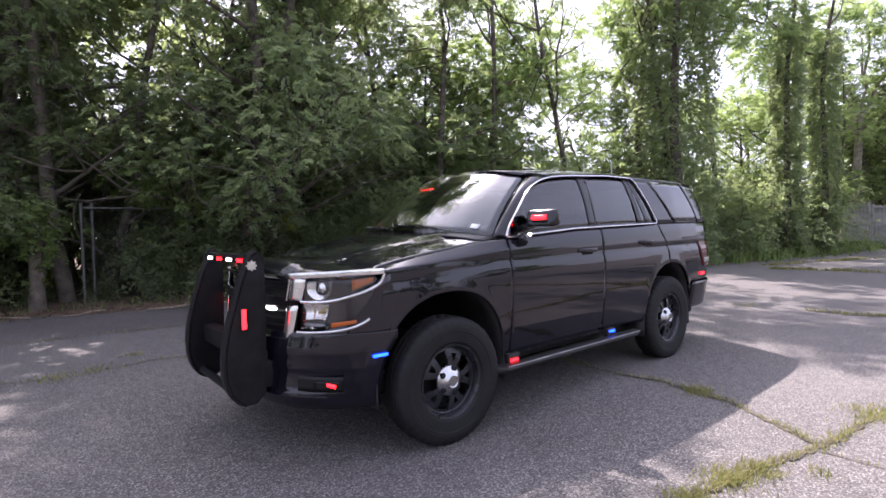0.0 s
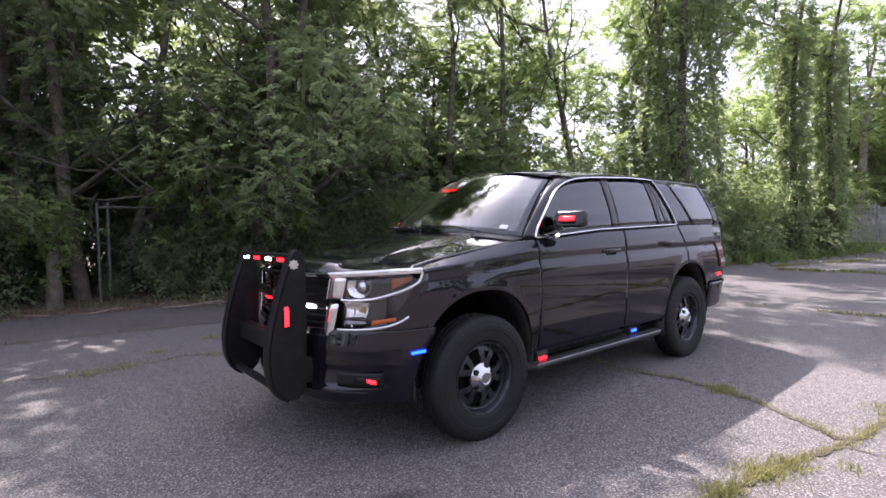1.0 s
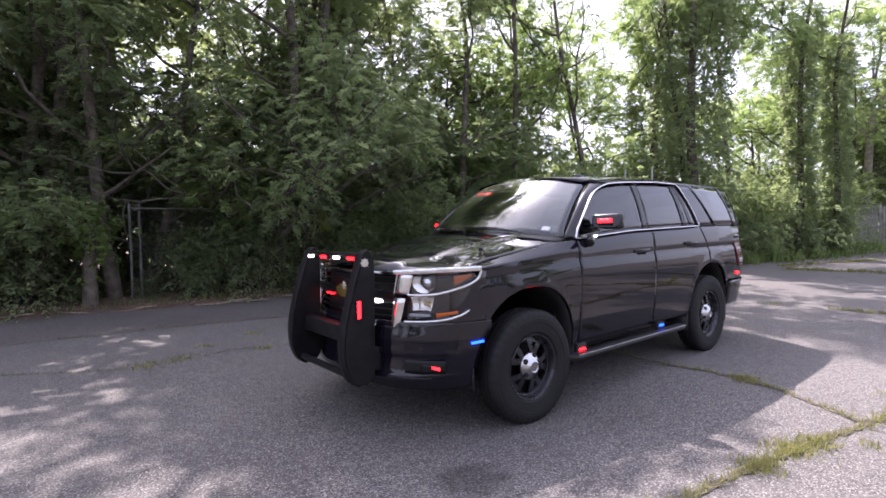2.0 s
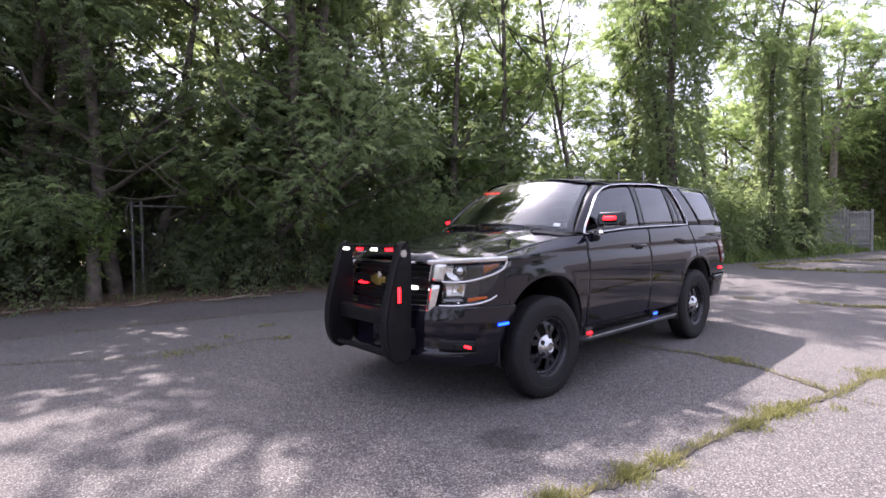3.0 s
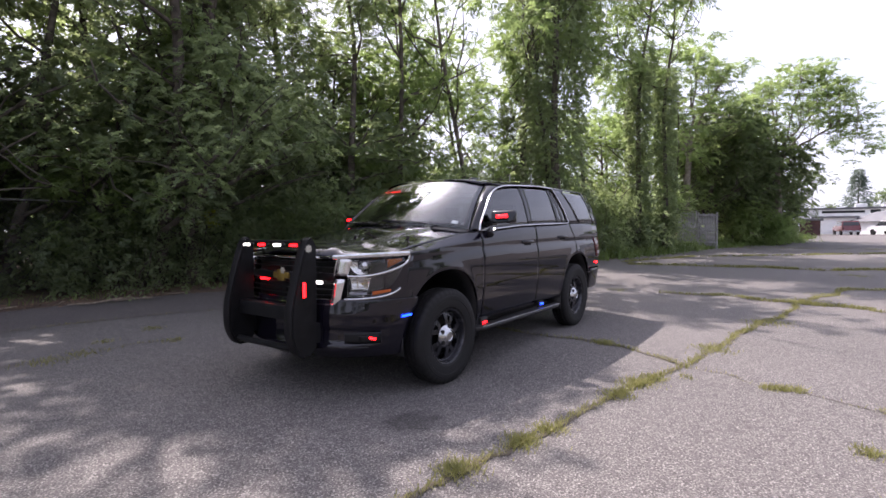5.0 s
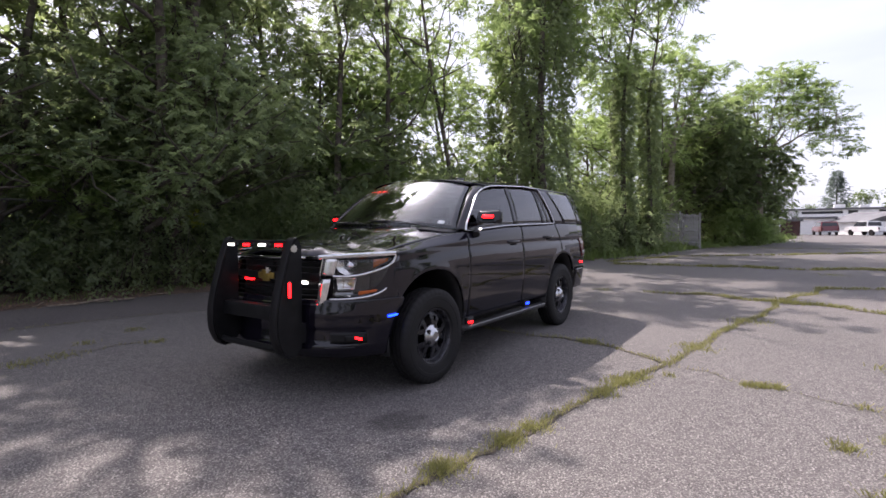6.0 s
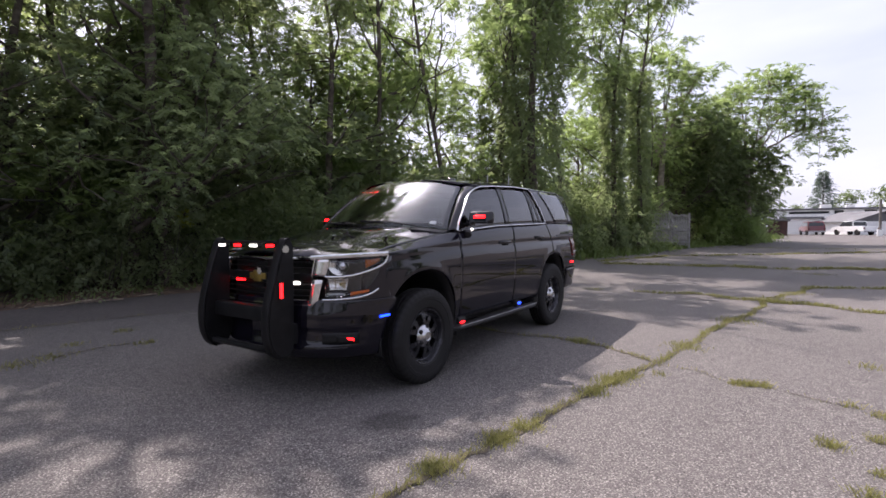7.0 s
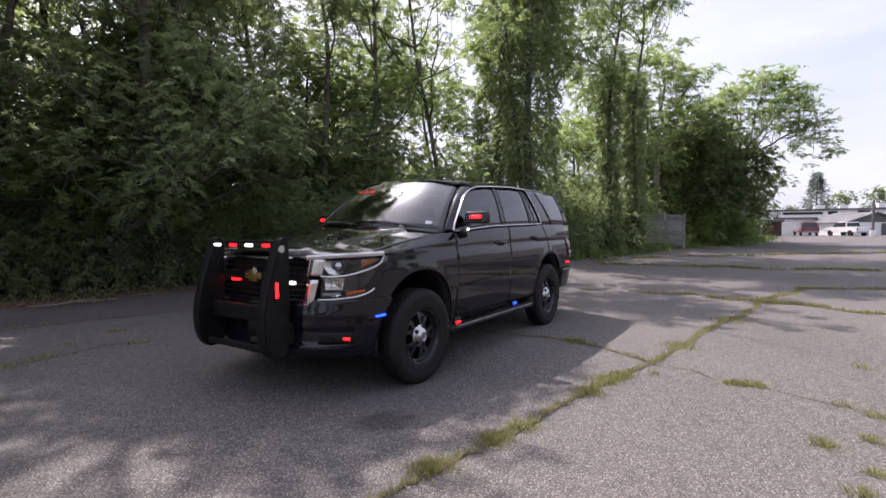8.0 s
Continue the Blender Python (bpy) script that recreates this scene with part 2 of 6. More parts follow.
def sweep(path, section, up=(0, 0, 1), scales=None):
    """Verts and faces of a closed section (list of (a, b)) swept along a path, with end caps."""
    verts, faces, k = [], [], len(section)
    fr = axes_along(path, up)
    for i, (p, s, u) in enumerate(fr):
        f = scales[i] if scales else 1.0
        verts += [p + s * a * f + u * b * f for a, b in section]
    for i in range(len(fr) - 1):
        for j in range(k):
            a, b = i * k + j, i * k + (j + 1) % k
            faces.append((a, b, b + k, a + k))
    faces += [tuple(range(k))[::-1], tuple((len(fr) - 1) * k + j for j in range(k))]
    return verts, faces


def circle(r, n=10):
    return [(r * math.cos(2 * math.pi * i / n), r * math.sin(2 * math.pi * i / n)) for i in range(n)]


def rounded(w, h, r=0.3, n=3):
    """A rounded rectangle section of width w and height h."""
    rr, out = r * min(w, h), []
    for cx, cy, a0 in ((1, 1, 0), (-1, 1, 90), (-1, -1, 180), (1, -1, 270)):
        for i in range(n + 1):
            a = radians(a0 + 90 * i / n)
            out.append((cx * (w / 2 - rr) + rr * math.cos(a), cy * (h / 2 - rr) + rr * math.sin(a)))
    return out


def joined(*pieces):
    verts, faces = [], []
    for v, f in pieces:
        k = len(verts)
        verts += list(v)
        faces += [tuple(i + k for i in face) for face in f]
    return verts, faces


def lathe(profile, n=48, axis="y"):
    """Verts and faces of a profile of (radius, along) turned about an axis."""
    verts, faces, k = [], [], len(profile)
    for i in range(n):
        a = 2 * math.pi * i / n
        for r, h in profile:
            verts.append((r * math.sin(a), h, r * math.cos(a)) if axis == "y" else (r * math.cos(a), r * math.sin(a), h))
    for i in range(n):
        for j in range(k - 1):
            a, b = i * k + j, ((i + 1) % n) * k + j
            faces.append((a, a + 1, b + 1, b))
    return verts, faces


def quads_object(name, corners, mat, parent=None, label=""):
    """One mesh of many loose four-sided blades; corners is an array (n, 4, 3)."""
    n = len(corners)
    me = bpy.data.meshes.new(name)
    me.vertices.add(n * 4)
    me.vertices.foreach_set("co", np.asarray(corners, np.float32).reshape(-1))
    me.loops.add(n * 4)
    me.loops.foreach_set("vertex_index", np.arange(n * 4, dtype=np.int32))
    me.polygons.add(n)
    me.polygons.foreach_set("loop_start", np.arange(0, n * 4, 4, dtype=np.int32))
    me.polygons.foreach_set("loop_total", np.full(n, 4, np.int32))
    me.materials.append(mat)
    me.update(calc_edges=True)
    ob = new(name, me)
    if parent:
        ob.parent = parent
    if label:
        ob["label"] = label
    return ob


# ---- ground ----
EDGE = [(30.60, -11.50), (12.87, -9.19), (6.36, -8.28), (1.43, -7.48), (-2.25, -6.98), (-9.6, -5.1), (-14.5, -3.6), (-18.3, -3.0), (-23.0, -2.4), (-30.8, -1.9), (-41.1, -0.1), (-53.24, 2.31), (-68.45, 3.14)]


def edge_y(x):
    xs = [p[0] for p in EDGE][::-1]
    ys = [p[1] for p in EDGE][::-1]
    return float(np.interp(x, xs, ys))


def sheet(name, outline, z, mat, label):
    bm = bmesh.new()
    bm.faces.new([bm.verts.new((x, y, z)) for x, y in outline])
    return tagged(part(name, bm, mat, None, label, smooth=False), label, name.split("_")[0], kind="structure")


def ground_z(x, y):
    """Dips under the wheels, shaped so that the tyres fit the camera's view."""
    return (-0.080 * np.exp(-((x - 0.05) / 1.0) ** 2 - ((y - 0.75) / 0.75) ** 2)
            - 0.042 * np.exp(-((x + 2.95) / 0.7) ** 2 - ((y - 0.75) / 0.55) ** 2))


gx = [-900, -300, -120, -60, -30, -15, -8] + [round(-5 + 0.2 * i, 2) for i in range(41)] + [6, 10, 20, 60, 120, 300, 900]
gy = [-900, -300, -120, -60, -30, -15, -8, -4] + [round(-1.6 + 0.2 * i, 2) for i in range(26)] + [6, 10, 20, 60, 120, 300, 900]
gv = [(x, y, float(ground_z(x, y))) for x in gx for y in gy]
gn = len(gy)
gf = [(i * gn + j, (i + 1) * gn + j, (i + 1) * gn + j + 1, i * gn + j + 1) for i in range(len(gx) - 1) for j in range(gn - 1)]
ground = tagged(mesh_object("ground", gv, gf, ASPHALT), "grey weathered asphalt lot with pale stones showing", "ground", kind="structure")


def soil_strip():
    rng = np.random.default_rng(4)
    xs = np.arange(30, -82, -0.35)
    rows = [(-0.25, 0.004), (0.25, 0.03), (0.9, 0.07), (2.5, 0.12), (8, 0.25), (40, 0.4)]
    verts, faces = [], []
    for x in xs:
        wob = 0.12 * math.sin(x * 2.1) + 0.1 * math.sin(x * 5.3 + 1) + rng.uniform(-0.06, 0.06)
        for d, z in rows:
            verts.append((x, edge_y(x) - d + (wob if d < 1 else 0), z + (rng.uniform(-0.02, 0.02) if 0.3 < d < 10 else 0)))
    k = len(rows)
    for i in range(len(xs) - 1):
        for j in range(k - 1):
            a = i * k + j
            faces.append((a, a + 1, a + k + 1, a + k))
    return tagged(mesh_object("verge", verts, faces, SOIL), "brown bare soil and leaf litter under the trees", "soil", kind="structure")


soil_strip()
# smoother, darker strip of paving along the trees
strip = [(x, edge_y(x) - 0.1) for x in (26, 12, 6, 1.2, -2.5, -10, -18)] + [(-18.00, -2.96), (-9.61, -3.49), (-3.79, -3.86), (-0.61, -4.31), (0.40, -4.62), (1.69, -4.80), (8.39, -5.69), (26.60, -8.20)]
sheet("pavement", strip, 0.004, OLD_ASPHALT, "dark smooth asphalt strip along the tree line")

CRACKS = {
    "long": ([(10.0, 0.6), (5.2, 1.4), (2.7, 1.88), (1.72, 2.02), (0.88, 2.17), (0.63, 2.22), (0.14, 2.27), (-0.16, 2.34), (-0.66, 2.42), (-0.88, 2.48), (-1.37, 2.6), (-2.22, 2.71), (-3.06, 2.83), (-4.08, 3.01), (-5.38, 3.23), (-6.9, 3.45), (-8.13, 3.79), (-9.03, 4.05)], 0.028),
    "cross": ([(-1.49, 2.57), (-1.69, 2.23), (-1.87, 1.97), (-1.98, 1.61), (-2.02, 1.35), (-1.95, 1.02), (-2.1, 0.0), (-2.04, -2.1), (-2.2, -3.85)], 0.024),
    "branch": ([(-1.38, 2.6), (-1.41, 2.97), (-1.18, 3.17), (-1.1, 3.31), (-1.17, 3.46), (-1.07, 3.65), (-0.95, 3.98), (-0.87, 4.74), (-0.66, 6.1)], 0.006),
    "far_left": ([(-6.6, 3.4), (-6.6, 2.94), (-6.98, 2.51), (-7.02, 2.23), (-6.8, 1.62), (-6.75, 1.1)], 0.05),
    "far_right": ([(-6.5, 3.4), (-6.48, 3.87), (-6.27, 4.18), (-6.01, 4.51), (-6.01, 4.85), (-5.9, 6.4), (-6.05, 9.4)], 0.05),
    "third": ([(-9.1, 3.9), (-9.3, 4.09), (-9.37, 4.5), (-9.64, 4.98), (-9.75, 7.0)], 0.05),
    "fourth": ([(-14.3, -1.6), (-14.3, 0.2), (-14.47, 1.28), (-14.74, 2.18), (-14.29, 3.08), (-14.38, 3.89), (-15.1, 4.66), (-14.8, 8.1)], 0.07),
    "fifth": ([(-15.4, -2.2), (-19.8, -0.7), (-22.2, 2.1), (-25.9, 5.95), (-27.5, 7.66), (-31, 11.5)], 0.08),
    "sixth": ([(-30.8, -1.0), (-30.8, 4.4), (-29.8, 12.9)], 0.1),
    "left": ([(3.7, -3.6), (2.4, -2.7), (1.99, -2.53), (1.82, -2.48), (1.58, -2.6), (1.06, -2.67), (0.6, -2.46)], 0.012),
    "seam": ([(8.4, -5.69), (3.4, -4.96), (1.17, -4.82), (0.35, -4.67), (0.02, -4.56), (-0.56, -4.35), (-0.79, -4.15), (-3.8, -3.86), (-9.6, -3.49)], 0.02),
}
rng = np.random.default_rng(11)


def along(path, step):
    pts = np.array(path, float)
    seg = np.hypot(*(pts[1:] - pts[:-1]).T)
    s = np.concatenate([[0], np.cumsum(seg)])
    u = np.arange(0, s[-1], step)
    line = np.stack([np.interp(u, s, pts[:, 0]), np.interp(u, s, pts[:, 1])], 1)
    d = np.gradient(line, axis=0)
    d /= np.maximum(np.hypot(d[:, 0], d[:, 1])[:, None], 1e-6)
    sway = 0.045 * np.sin(u * 2.1 + pts[0, 0]) + 0.03 * np.sin(u * 5.7 + pts[0, 1]) + 0.012 * np.sin(u * 17.0)
    return line + np.stack([-d[:, 1], d[:, 0]], 1) * (sway * np.clip(np.abs(line[:, 0]) / 6, 0.12, 2.0))[:, None]


def crack(path, width):
    """A ragged strip of dirt that fills a crack."""
    pts = along(path, 0.06)
    pts = pts + rng.normal(0, width * 0.35, pts.shape)
    d = np.gradient(pts, axis=0)
    d /= np.maximum(np.hypot(d[:, 0], d[:, 1])[:, None], 1e-6)
    nrm = np.stack([-d[:, 1], d[:, 0]], 1)
    w = width * rng.uniform(0.25, 1.3, (len(pts), 2))
    a, b = pts + nrm * w[:, :1], pts - nrm * w[:, 1:]
    verts = [(x, y, ground_z(x, y) + 0.006) for x, y in (*a, *b)]
    n = len(pts)
    faces = [(i, n + i, n + i + 1, i + 1) for i in range(n - 1)]
    return tagged(mesh_object("pavement_crack", verts, faces, CRACK_DIRT, smooth=False), "dirt-filled crack across the asphalt", "crack", kind="structure")


def blades(roots, height, width, spread):
    """Corner array of grass blades that lean from the given roots."""
    n = len(roots)
    ang = rng.uniform(0, 2 * math.pi, n)
    h = height * rng.uniform(0.4, 1.25, n)
    lean = spread * rng.uniform(0.1, 1.0, n) * h
    w = width * rng.uniform(0.6, 1.4, n)
    base = np.column_stack([roots, ground_z(roots[:, 0], roots[:, 1]) + 0.002])
    out = np.column_stack([np.cos(ang), np.sin(ang), np.zeros(n)])
    side = np.column_stack([-np.sin(ang), np.cos(ang), np.zeros(n)])
    mid = base + out * (lean * 0.35)[:, None] + np.column_stack([np.zeros((n, 2)), h * 0.6])
    tip = base + out * lean[:, None] + np.column_stack([np.zeros((n, 2)), h])
    return np.stack([base - side * w[:, None] * 0.5, base + side * w[:, None] * 0.5, mid * 0.35 + tip * 0.65 + side * w[:, None] * 0.3, tip], 1)


def crack_grass():
    sets = []
    dens = {"long": 470, "cross": 360, "branch": 40, "far_left": 640, "far_right": 640, "third": 420, "fourth": 420, "fifth": 240, "sixth": 70, "left": 60, "seam": 75}
    for key, (path, width) in CRACKS.items():
        pts = along(path, 1.0 / dens[key])
        # grass stands in clumps, with bare stretches between
        s = np.arange(len(pts)) / dens[key]
        ph = {"long": 0.0, "cross": 2.0}.get(key, 4.0)
        keep = 0.5 + 0.5 * np.sin(s * 3.1 + ph) * np.sin(s * 1.27 + 0.6 + ph) + 0.25 * np.sin(s * 9.7)
        pts = pts[rng.uniform(0.0, 1.0, len(pts)) < np.clip(keep, 0.42 if key == "long" else 0.3 if key.startswith("far") else 0.12, 1)]
        pts = pts + rng.normal(0, max(width, 0.02) * (0.8 if key == "long" else 0.85), pts.shape)
        far = {"far_left": 1.35, "far_right": 1.45, "third": 1.5, "fourth": 2.1, "fifth": 2.1, "sixth": 1.8}.get(key, 1.0)
        sets.append(blades(pts, (0.044 if key == "long" else 0.036) * far, 0.006 * far * far, 1.3 / far))
    for cx, cy, r, n in ((-0.09, 3.83, 0.04, 150), (-0.31, 4.07, 0.035, 80), (-0.82, 4.15, 0.035, 70), (0.21, 4.03, 0.03, 60), (0.49, 3.94, 0.04, 90), (-0.97, 3.99, 0.03, 40), (-2.29, 4.24, 0.05, 60), (-1.07, 2.71, 0.04, 40),
                         (-1.12, 3.29, 0.03, 110), (-1.15, 3.38, 0.035, 130), (-1.17, 3.47, 0.035, 110), (0.88, 2.17, 0.06, 380), (1.39, 2.06, 0.065, 420), (0.6, 2.22, 0.06, 240), (-0.3, 2.37, 0.06, 260), (-0.66, 2.42, 0.07, 420), (-0.86, 2.48, 0.06, 240), (-2.3, 2.72, 0.1, 300), (-4.3, 3.05, 0.14, 300),
                         (-1.95, 1.70, 0.06, 260), (-6.75, 0.35, 0.10, 120), (-6.85, -0.55, 0.08, 50), (-6.9, 3.45, 0.16, 300), (-8.0, 3.75, 0.16, 200), (1.95, -2.52, 0.11, 160), (1.6, -2.6, 0.09, 120), (0.55, -3.45, 0.07, 90), (0.75, -2.46, 0.06, 80), (1.23, -3.07, 0.06, 60), (-12.7, 4.35, 0.2, 160)):
        sets.append(blades(rng.normal((cx, cy), r, (n, 2)), 0.038, 0.006, 1.2))
    ob = quads_object("crack_grass", np.concatenate(sets), GRASS)
    return tagged(ob, "short dry yellow-green grass growing in the pavement cracks", "grass", kind="stuff")


for crack_path, crack_width in CRACKS.values():
    crack(crack_path, crack_width)
crack_grass()


def verge_weeds():
    n = 9000
    xs = rng.uniform(-60, 12, n)
    ys = np.array([edge_y(x) for x in xs]) - np.abs(rng.normal(0, 0.5, n)) - 0.05
    keep = rng.uniform(0, 1, n) < np.where(xs < -14, 1.0, 0.35)
    pts = np.column_stack([xs, ys])[keep]
    near = blades(pts, 0.16, 0.02, 0.8)
    far = pts[pts[:, 0] < -16]
    more = blades(np.repeat(far, 2, 0) + rng.normal(0, 0.5, (len(far) * 2, 2)), 0.4, 0.05, 0.7)
    gx = rng.uniform(-47, -26, 5200)
    gate = np.column_stack([gx, np.array([edge_y(x) for x in gx]) + np.abs(rng.normal(0, 0.55, 5200)) * np.interp(gx, [-47, -36, -30, -26], [2.0, 1.6, 1.0, 0.3])])
    lush = blades(gate, 0.22, 0.045, 0.9)
    return tagged(quads_object("verge_weeds", np.concatenate([near, more, lush]), VERGE_GRASS), "ragged grass and weeds along the edge of the lot", "weeds", kind="stuff")


verge_weeds()


# ---- trees ----
def unit(v):
    return v / np.maximum(np.linalg.norm(v, axis=-1, keepdims=True), 1e-9)


def fronds(rg, origin, direction, length, leaflets, leaf_len, leaf_wid, droop, pair=True):
    """Corner array of feathered sprays: leaflets on both sides of a drooping stalk."""
    n = len(origin)
    d = unit(direction)
    up = np.tile([0.0, 0, 1], (n, 1)) + rg.normal(0, 0.35, (n, 3))
    side = unit(np.cross(d, up))
    nrm = unit(np.cross(side, d))
    ln = length * rg.uniform(0.6, 1.25, n)
    out = []
    for j in range(leaflets):
        f = (j + 1) / leaflets
        pos = origin + d * (ln * f)[:, None] - np.array([0, 0, 1.0]) * (droop * ln * f * f)[:, None]
        for sg in ((-1, 1) if pair else ((-1, 1)[j % 2],)):
            ax = unit(side * sg + d * (0.35 + 0.5 * f) + nrm * rg.normal(-0.12, 0.42, (n, 1)))
            wv = unit(np.cross(ax, nrm) + rg.normal(0, 0.25, (n, 3)))
            ll = (leaf_len * rg.uniform(0.7, 1.25, n) * (1.1 - 0.5 * f))[:, None]
            ww = (leaf_wid * rg.uniform(0.75, 1.2, n))[:, None]
            a = pos
            tip = pos + ax * ll - np.array([0, 0, 0.25]) * ll
            mid = pos + ax * ll * 0.45
            out.append(np.stack([a, mid + wv * ww * 0.5, tip, mid - wv * ww * 0.5], 1))
    return np.concatenate(out)


def limb(rg, start, heading, length, r0, r1, bend=0.25, n=7):
    p, h = np.array(start, float), np.array(heading, float)
    pts = [p.copy()]
    for i in range(n):
        h = unit(h + rg.normal(0, bend / n * 2, 3) + np.array([0, 0, 0.04]))
        p = p + h * length / n
        pts.append(p.copy())
    return pts, [r0 + (r1 - r0) * i / n for i in range(n + 1)]


def tubes(limbs, sides=7):
    pieces = []
    for pts, radii in limbs:
        pieces.append(sweep([Vector(p) for p in pts], circle(1.0, sides), scales=radii))
    return joined(*pieces)


def make_tree(name, label, seed, height, base, radius, sprays, leaf, leaflets=9, leaf_len=0.11, leaf_wid=0.045, spray=0.42, trunk_r=0.12,
              droop=0.5, flat=1.0, clumps=60, vine=0, vine_top=0.85, vine_r=1.0, lean=0.05, forks=9, clump_r=0.55, rise=(0.25, 1.0)):
    """A tree of an Empty at its foot, a tapered trunk with limbs, and a crown of leaf sprays in uneven clumps."""
    rg = np.random.default_rng(seed)
    root = new(name)
    trunk, radii = limb(rg, (0, 0, -0.1), (rg.normal(0, lean), rg.normal(0, lean), 1), height * 0.9, trunk_r, trunk_r * 0.15, 0.35, 12)
    limbs, tips = [(trunk, radii)], []
    tr = np.array(trunk)
    for i in range(forks):
        f = rg.uniform(max(0.12, base / height), 0.95)
        k = int(f * 12)
        at = tr[k]
        ang = rg.uniform(0, 2 * math.pi)
        up_share = rg.uniform(*rise)
        ln = radius * rg.uniform(0.6, 1.2) * (1.15 - 0.55 * f)
        pts, rr = limb(rg, at, (math.cos(ang), math.sin(ang), up_share), ln, radii[k] * 0.55, 0.012, 0.7, 7)
        limbs.append((pts, rr))
        for p in pts[3:]:
            tips.append(p)
        for _ in range(2):
            q = pts[rg.integers(3, 6)]
            a2 = ang + rg.normal(0, 0.9)
            sub, r2 = limb(rg, q, (math.cos(a2), math.sin(a2), rg.uniform(0.0, 0.9)), ln * 0.5, 0.02, 0.006, 0.7, 5)
            limbs.append((sub, r2))
            tips += sub[2:]
    tips.append(tr[-1])
    tips = np.array(tips)
    # clumps gather on limbs, with some free ones to fill the outline
    pick = tips[rg.integers(0, len(tips), clumps)] + rg.normal(0, 0.25, (clumps, 3)) * radius * 0.4
    size = clump_r * rg.uniform(0.5, 1.3, clumps)
    who = rg.integers(0, clumps, sprays)
    v = unit(rg.normal(0, 1, (sprays, 3)) + np.array([0, 0, 0.15]))
    reach = rg.uniform(0.35, 1.0, sprays) ** 0.5 * size[who]
    o = pick[who] + v * reach[:, None] * np.array([1, 1, 0.75 * flat])
    o[:, 2] = np.maximum(o[:, 2], base * 0.35 + 0.05)
    corners = [fronds(rg, o, v * np.array([1, 1, 0.35]) + rg.normal(0, 0.2, (sprays, 3)), spray, leaflets, leaf_len, leaf_wid, droop, leaflets > 6)]
    if vine:
        f = rg.uniform(0.03, vine_top, vine) * 12
        k = np.clip(f.astype(int), 0, 11)
        at = tr[k] + (tr[k + 1] - tr[k]) * (f - k)[:, None]
        a = rg.uniform(0, 2 * math.pi, vine)
        outw = np.column_stack([np.cos(a), np.sin(a), rg.normal(-0.1, 0.3, vine)])
        bulge = vine_r * (0.12 + 0.28 * np.abs(np.sin(f * 1.9 + seed + a)) + rg.uniform(0, 0.2, vine))
        quads_object("vine", fronds(rg, at + outw * bulge[:, None], outw + rg.normal(0, 0.4, (vine, 3)), 0.22, 5, 0.13, 0.095, 0.6, False), LEAF_DARK, root, "dark green climbing vine")
    v_, f_ = tubes(limbs)
    mesh_object("trunk", v_, f_, BARK, root, angle=80)
    quads_object("crown", np.concatenate(corners), leaf, root)
    return tagged(root, label, "tree")


def make_shrub(name, label, seed, height, radius, sprays, leaf, leaf_len=0.10, leaf_wid=0.06, spray=0.3, leaflets=6):
    rg = np.random.default_rng(seed)
    root = new(name)
    limbs = []
    for i in range(7):
        a = rg.uniform(0, 2 * math.pi)
        limbs.append(limb(rg, (rg.normal(0, 0.1), rg.normal(0, 0.1), -0.05), (math.cos(a) * 0.6, math.sin(a) * 0.6, 1), height * rg.uniform(0.6, 0.95), 0.02, 0.005, 0.6, 6))
    clumps = 34
    c = np.column_stack([rg.normal(0, radius * 0.5, clumps), rg.normal(0, radius * 0.35, clumps), rg.uniform(0.08, 1, clumps) ** 0.8 * height * 0.92])
    who = rg.integers(0, clumps, sprays)
    v = unit(rg.normal(0, 1, (sprays, 3)))
    o = c[who] + v * (rg.uniform(0.1, 0.5, sprays) * radius * 0.75)[:, None]
    o[:, 2] = np.abs(o[:, 2]) + 0.03
    v_, f_ = tubes(limbs, 5)
    mesh_object("stem", v_, f_, BARK, root, angle=80)
    quads_object("foliage", fronds(rg, o, v + rg.normal(0, 0.3, (sprays, 3)), spray, leaflets, leaf_len, leaf_wid, 0.5, False), leaf, root)
    return tagged(root, label, "shrub")


def place(thing, x, y, turn=0.0, size=1.0, z=0.0, tall=1.0):
    thing.matrix_basis = pose(x, y, z, 0, 0, turn) @ Matrix.Diagonal((size, size, size * tall, 1))
    return thing


def again(thing, x, y, turn=0.0, size=1.0, z=0.0, tall=1.0):
    ob = copy_thing(thing, Matrix.Identity(4))
    return place(ob, x, y, turn, size, z, tall)


dense_label = "tall leafy tree with dark dense foliage in shade"
dense = [
    make_tree("dense_tree", dense_label, 21, 15.5, 2.0, 3.1, 2150, LEAF_DARK, 7, 0.106, 0.051, 0.26, 0.16, clumps=96, forks=18, clump_r=0.62),
    make_tree("dense_tree", dense_label, 22, 14.5, 1.5, 3.2, 2150, LEAF_MID, 7, 0.108, 0.052, 0.26, 0.13, clumps=92, forks=19, clump_r=0.64),
    make_tree("dense_tree", dense_label, 23, 16.5, 2.5, 2.9, 2100, LEAF_DARK, 7, 0.106, 0.051, 0.26, 0.15, clumps=88, forks=17, clump_r=0.62),
]
deep_label = "tall tree deeper in the woods with thin dark foliage"
deep = [
    make_tree("woodland_tree", deep_label, 25, 13.5, 1.2, 3.4, 800, LEAF_DARK, 8, 0.24, 0.12, 0.6, 0.17, clumps=80, forks=15, clump_r=0.9),
    make_tree("woodland_tree", deep_label, 26, 12.5, 1.0, 3.4, 800, LEAF_MID, 8, 0.24, 0.12, 0.6, 0.15, clumps=75, forks=15, clump_r=0.9),
]
airy_label = "slender airy tree with feathery bright green leaves"
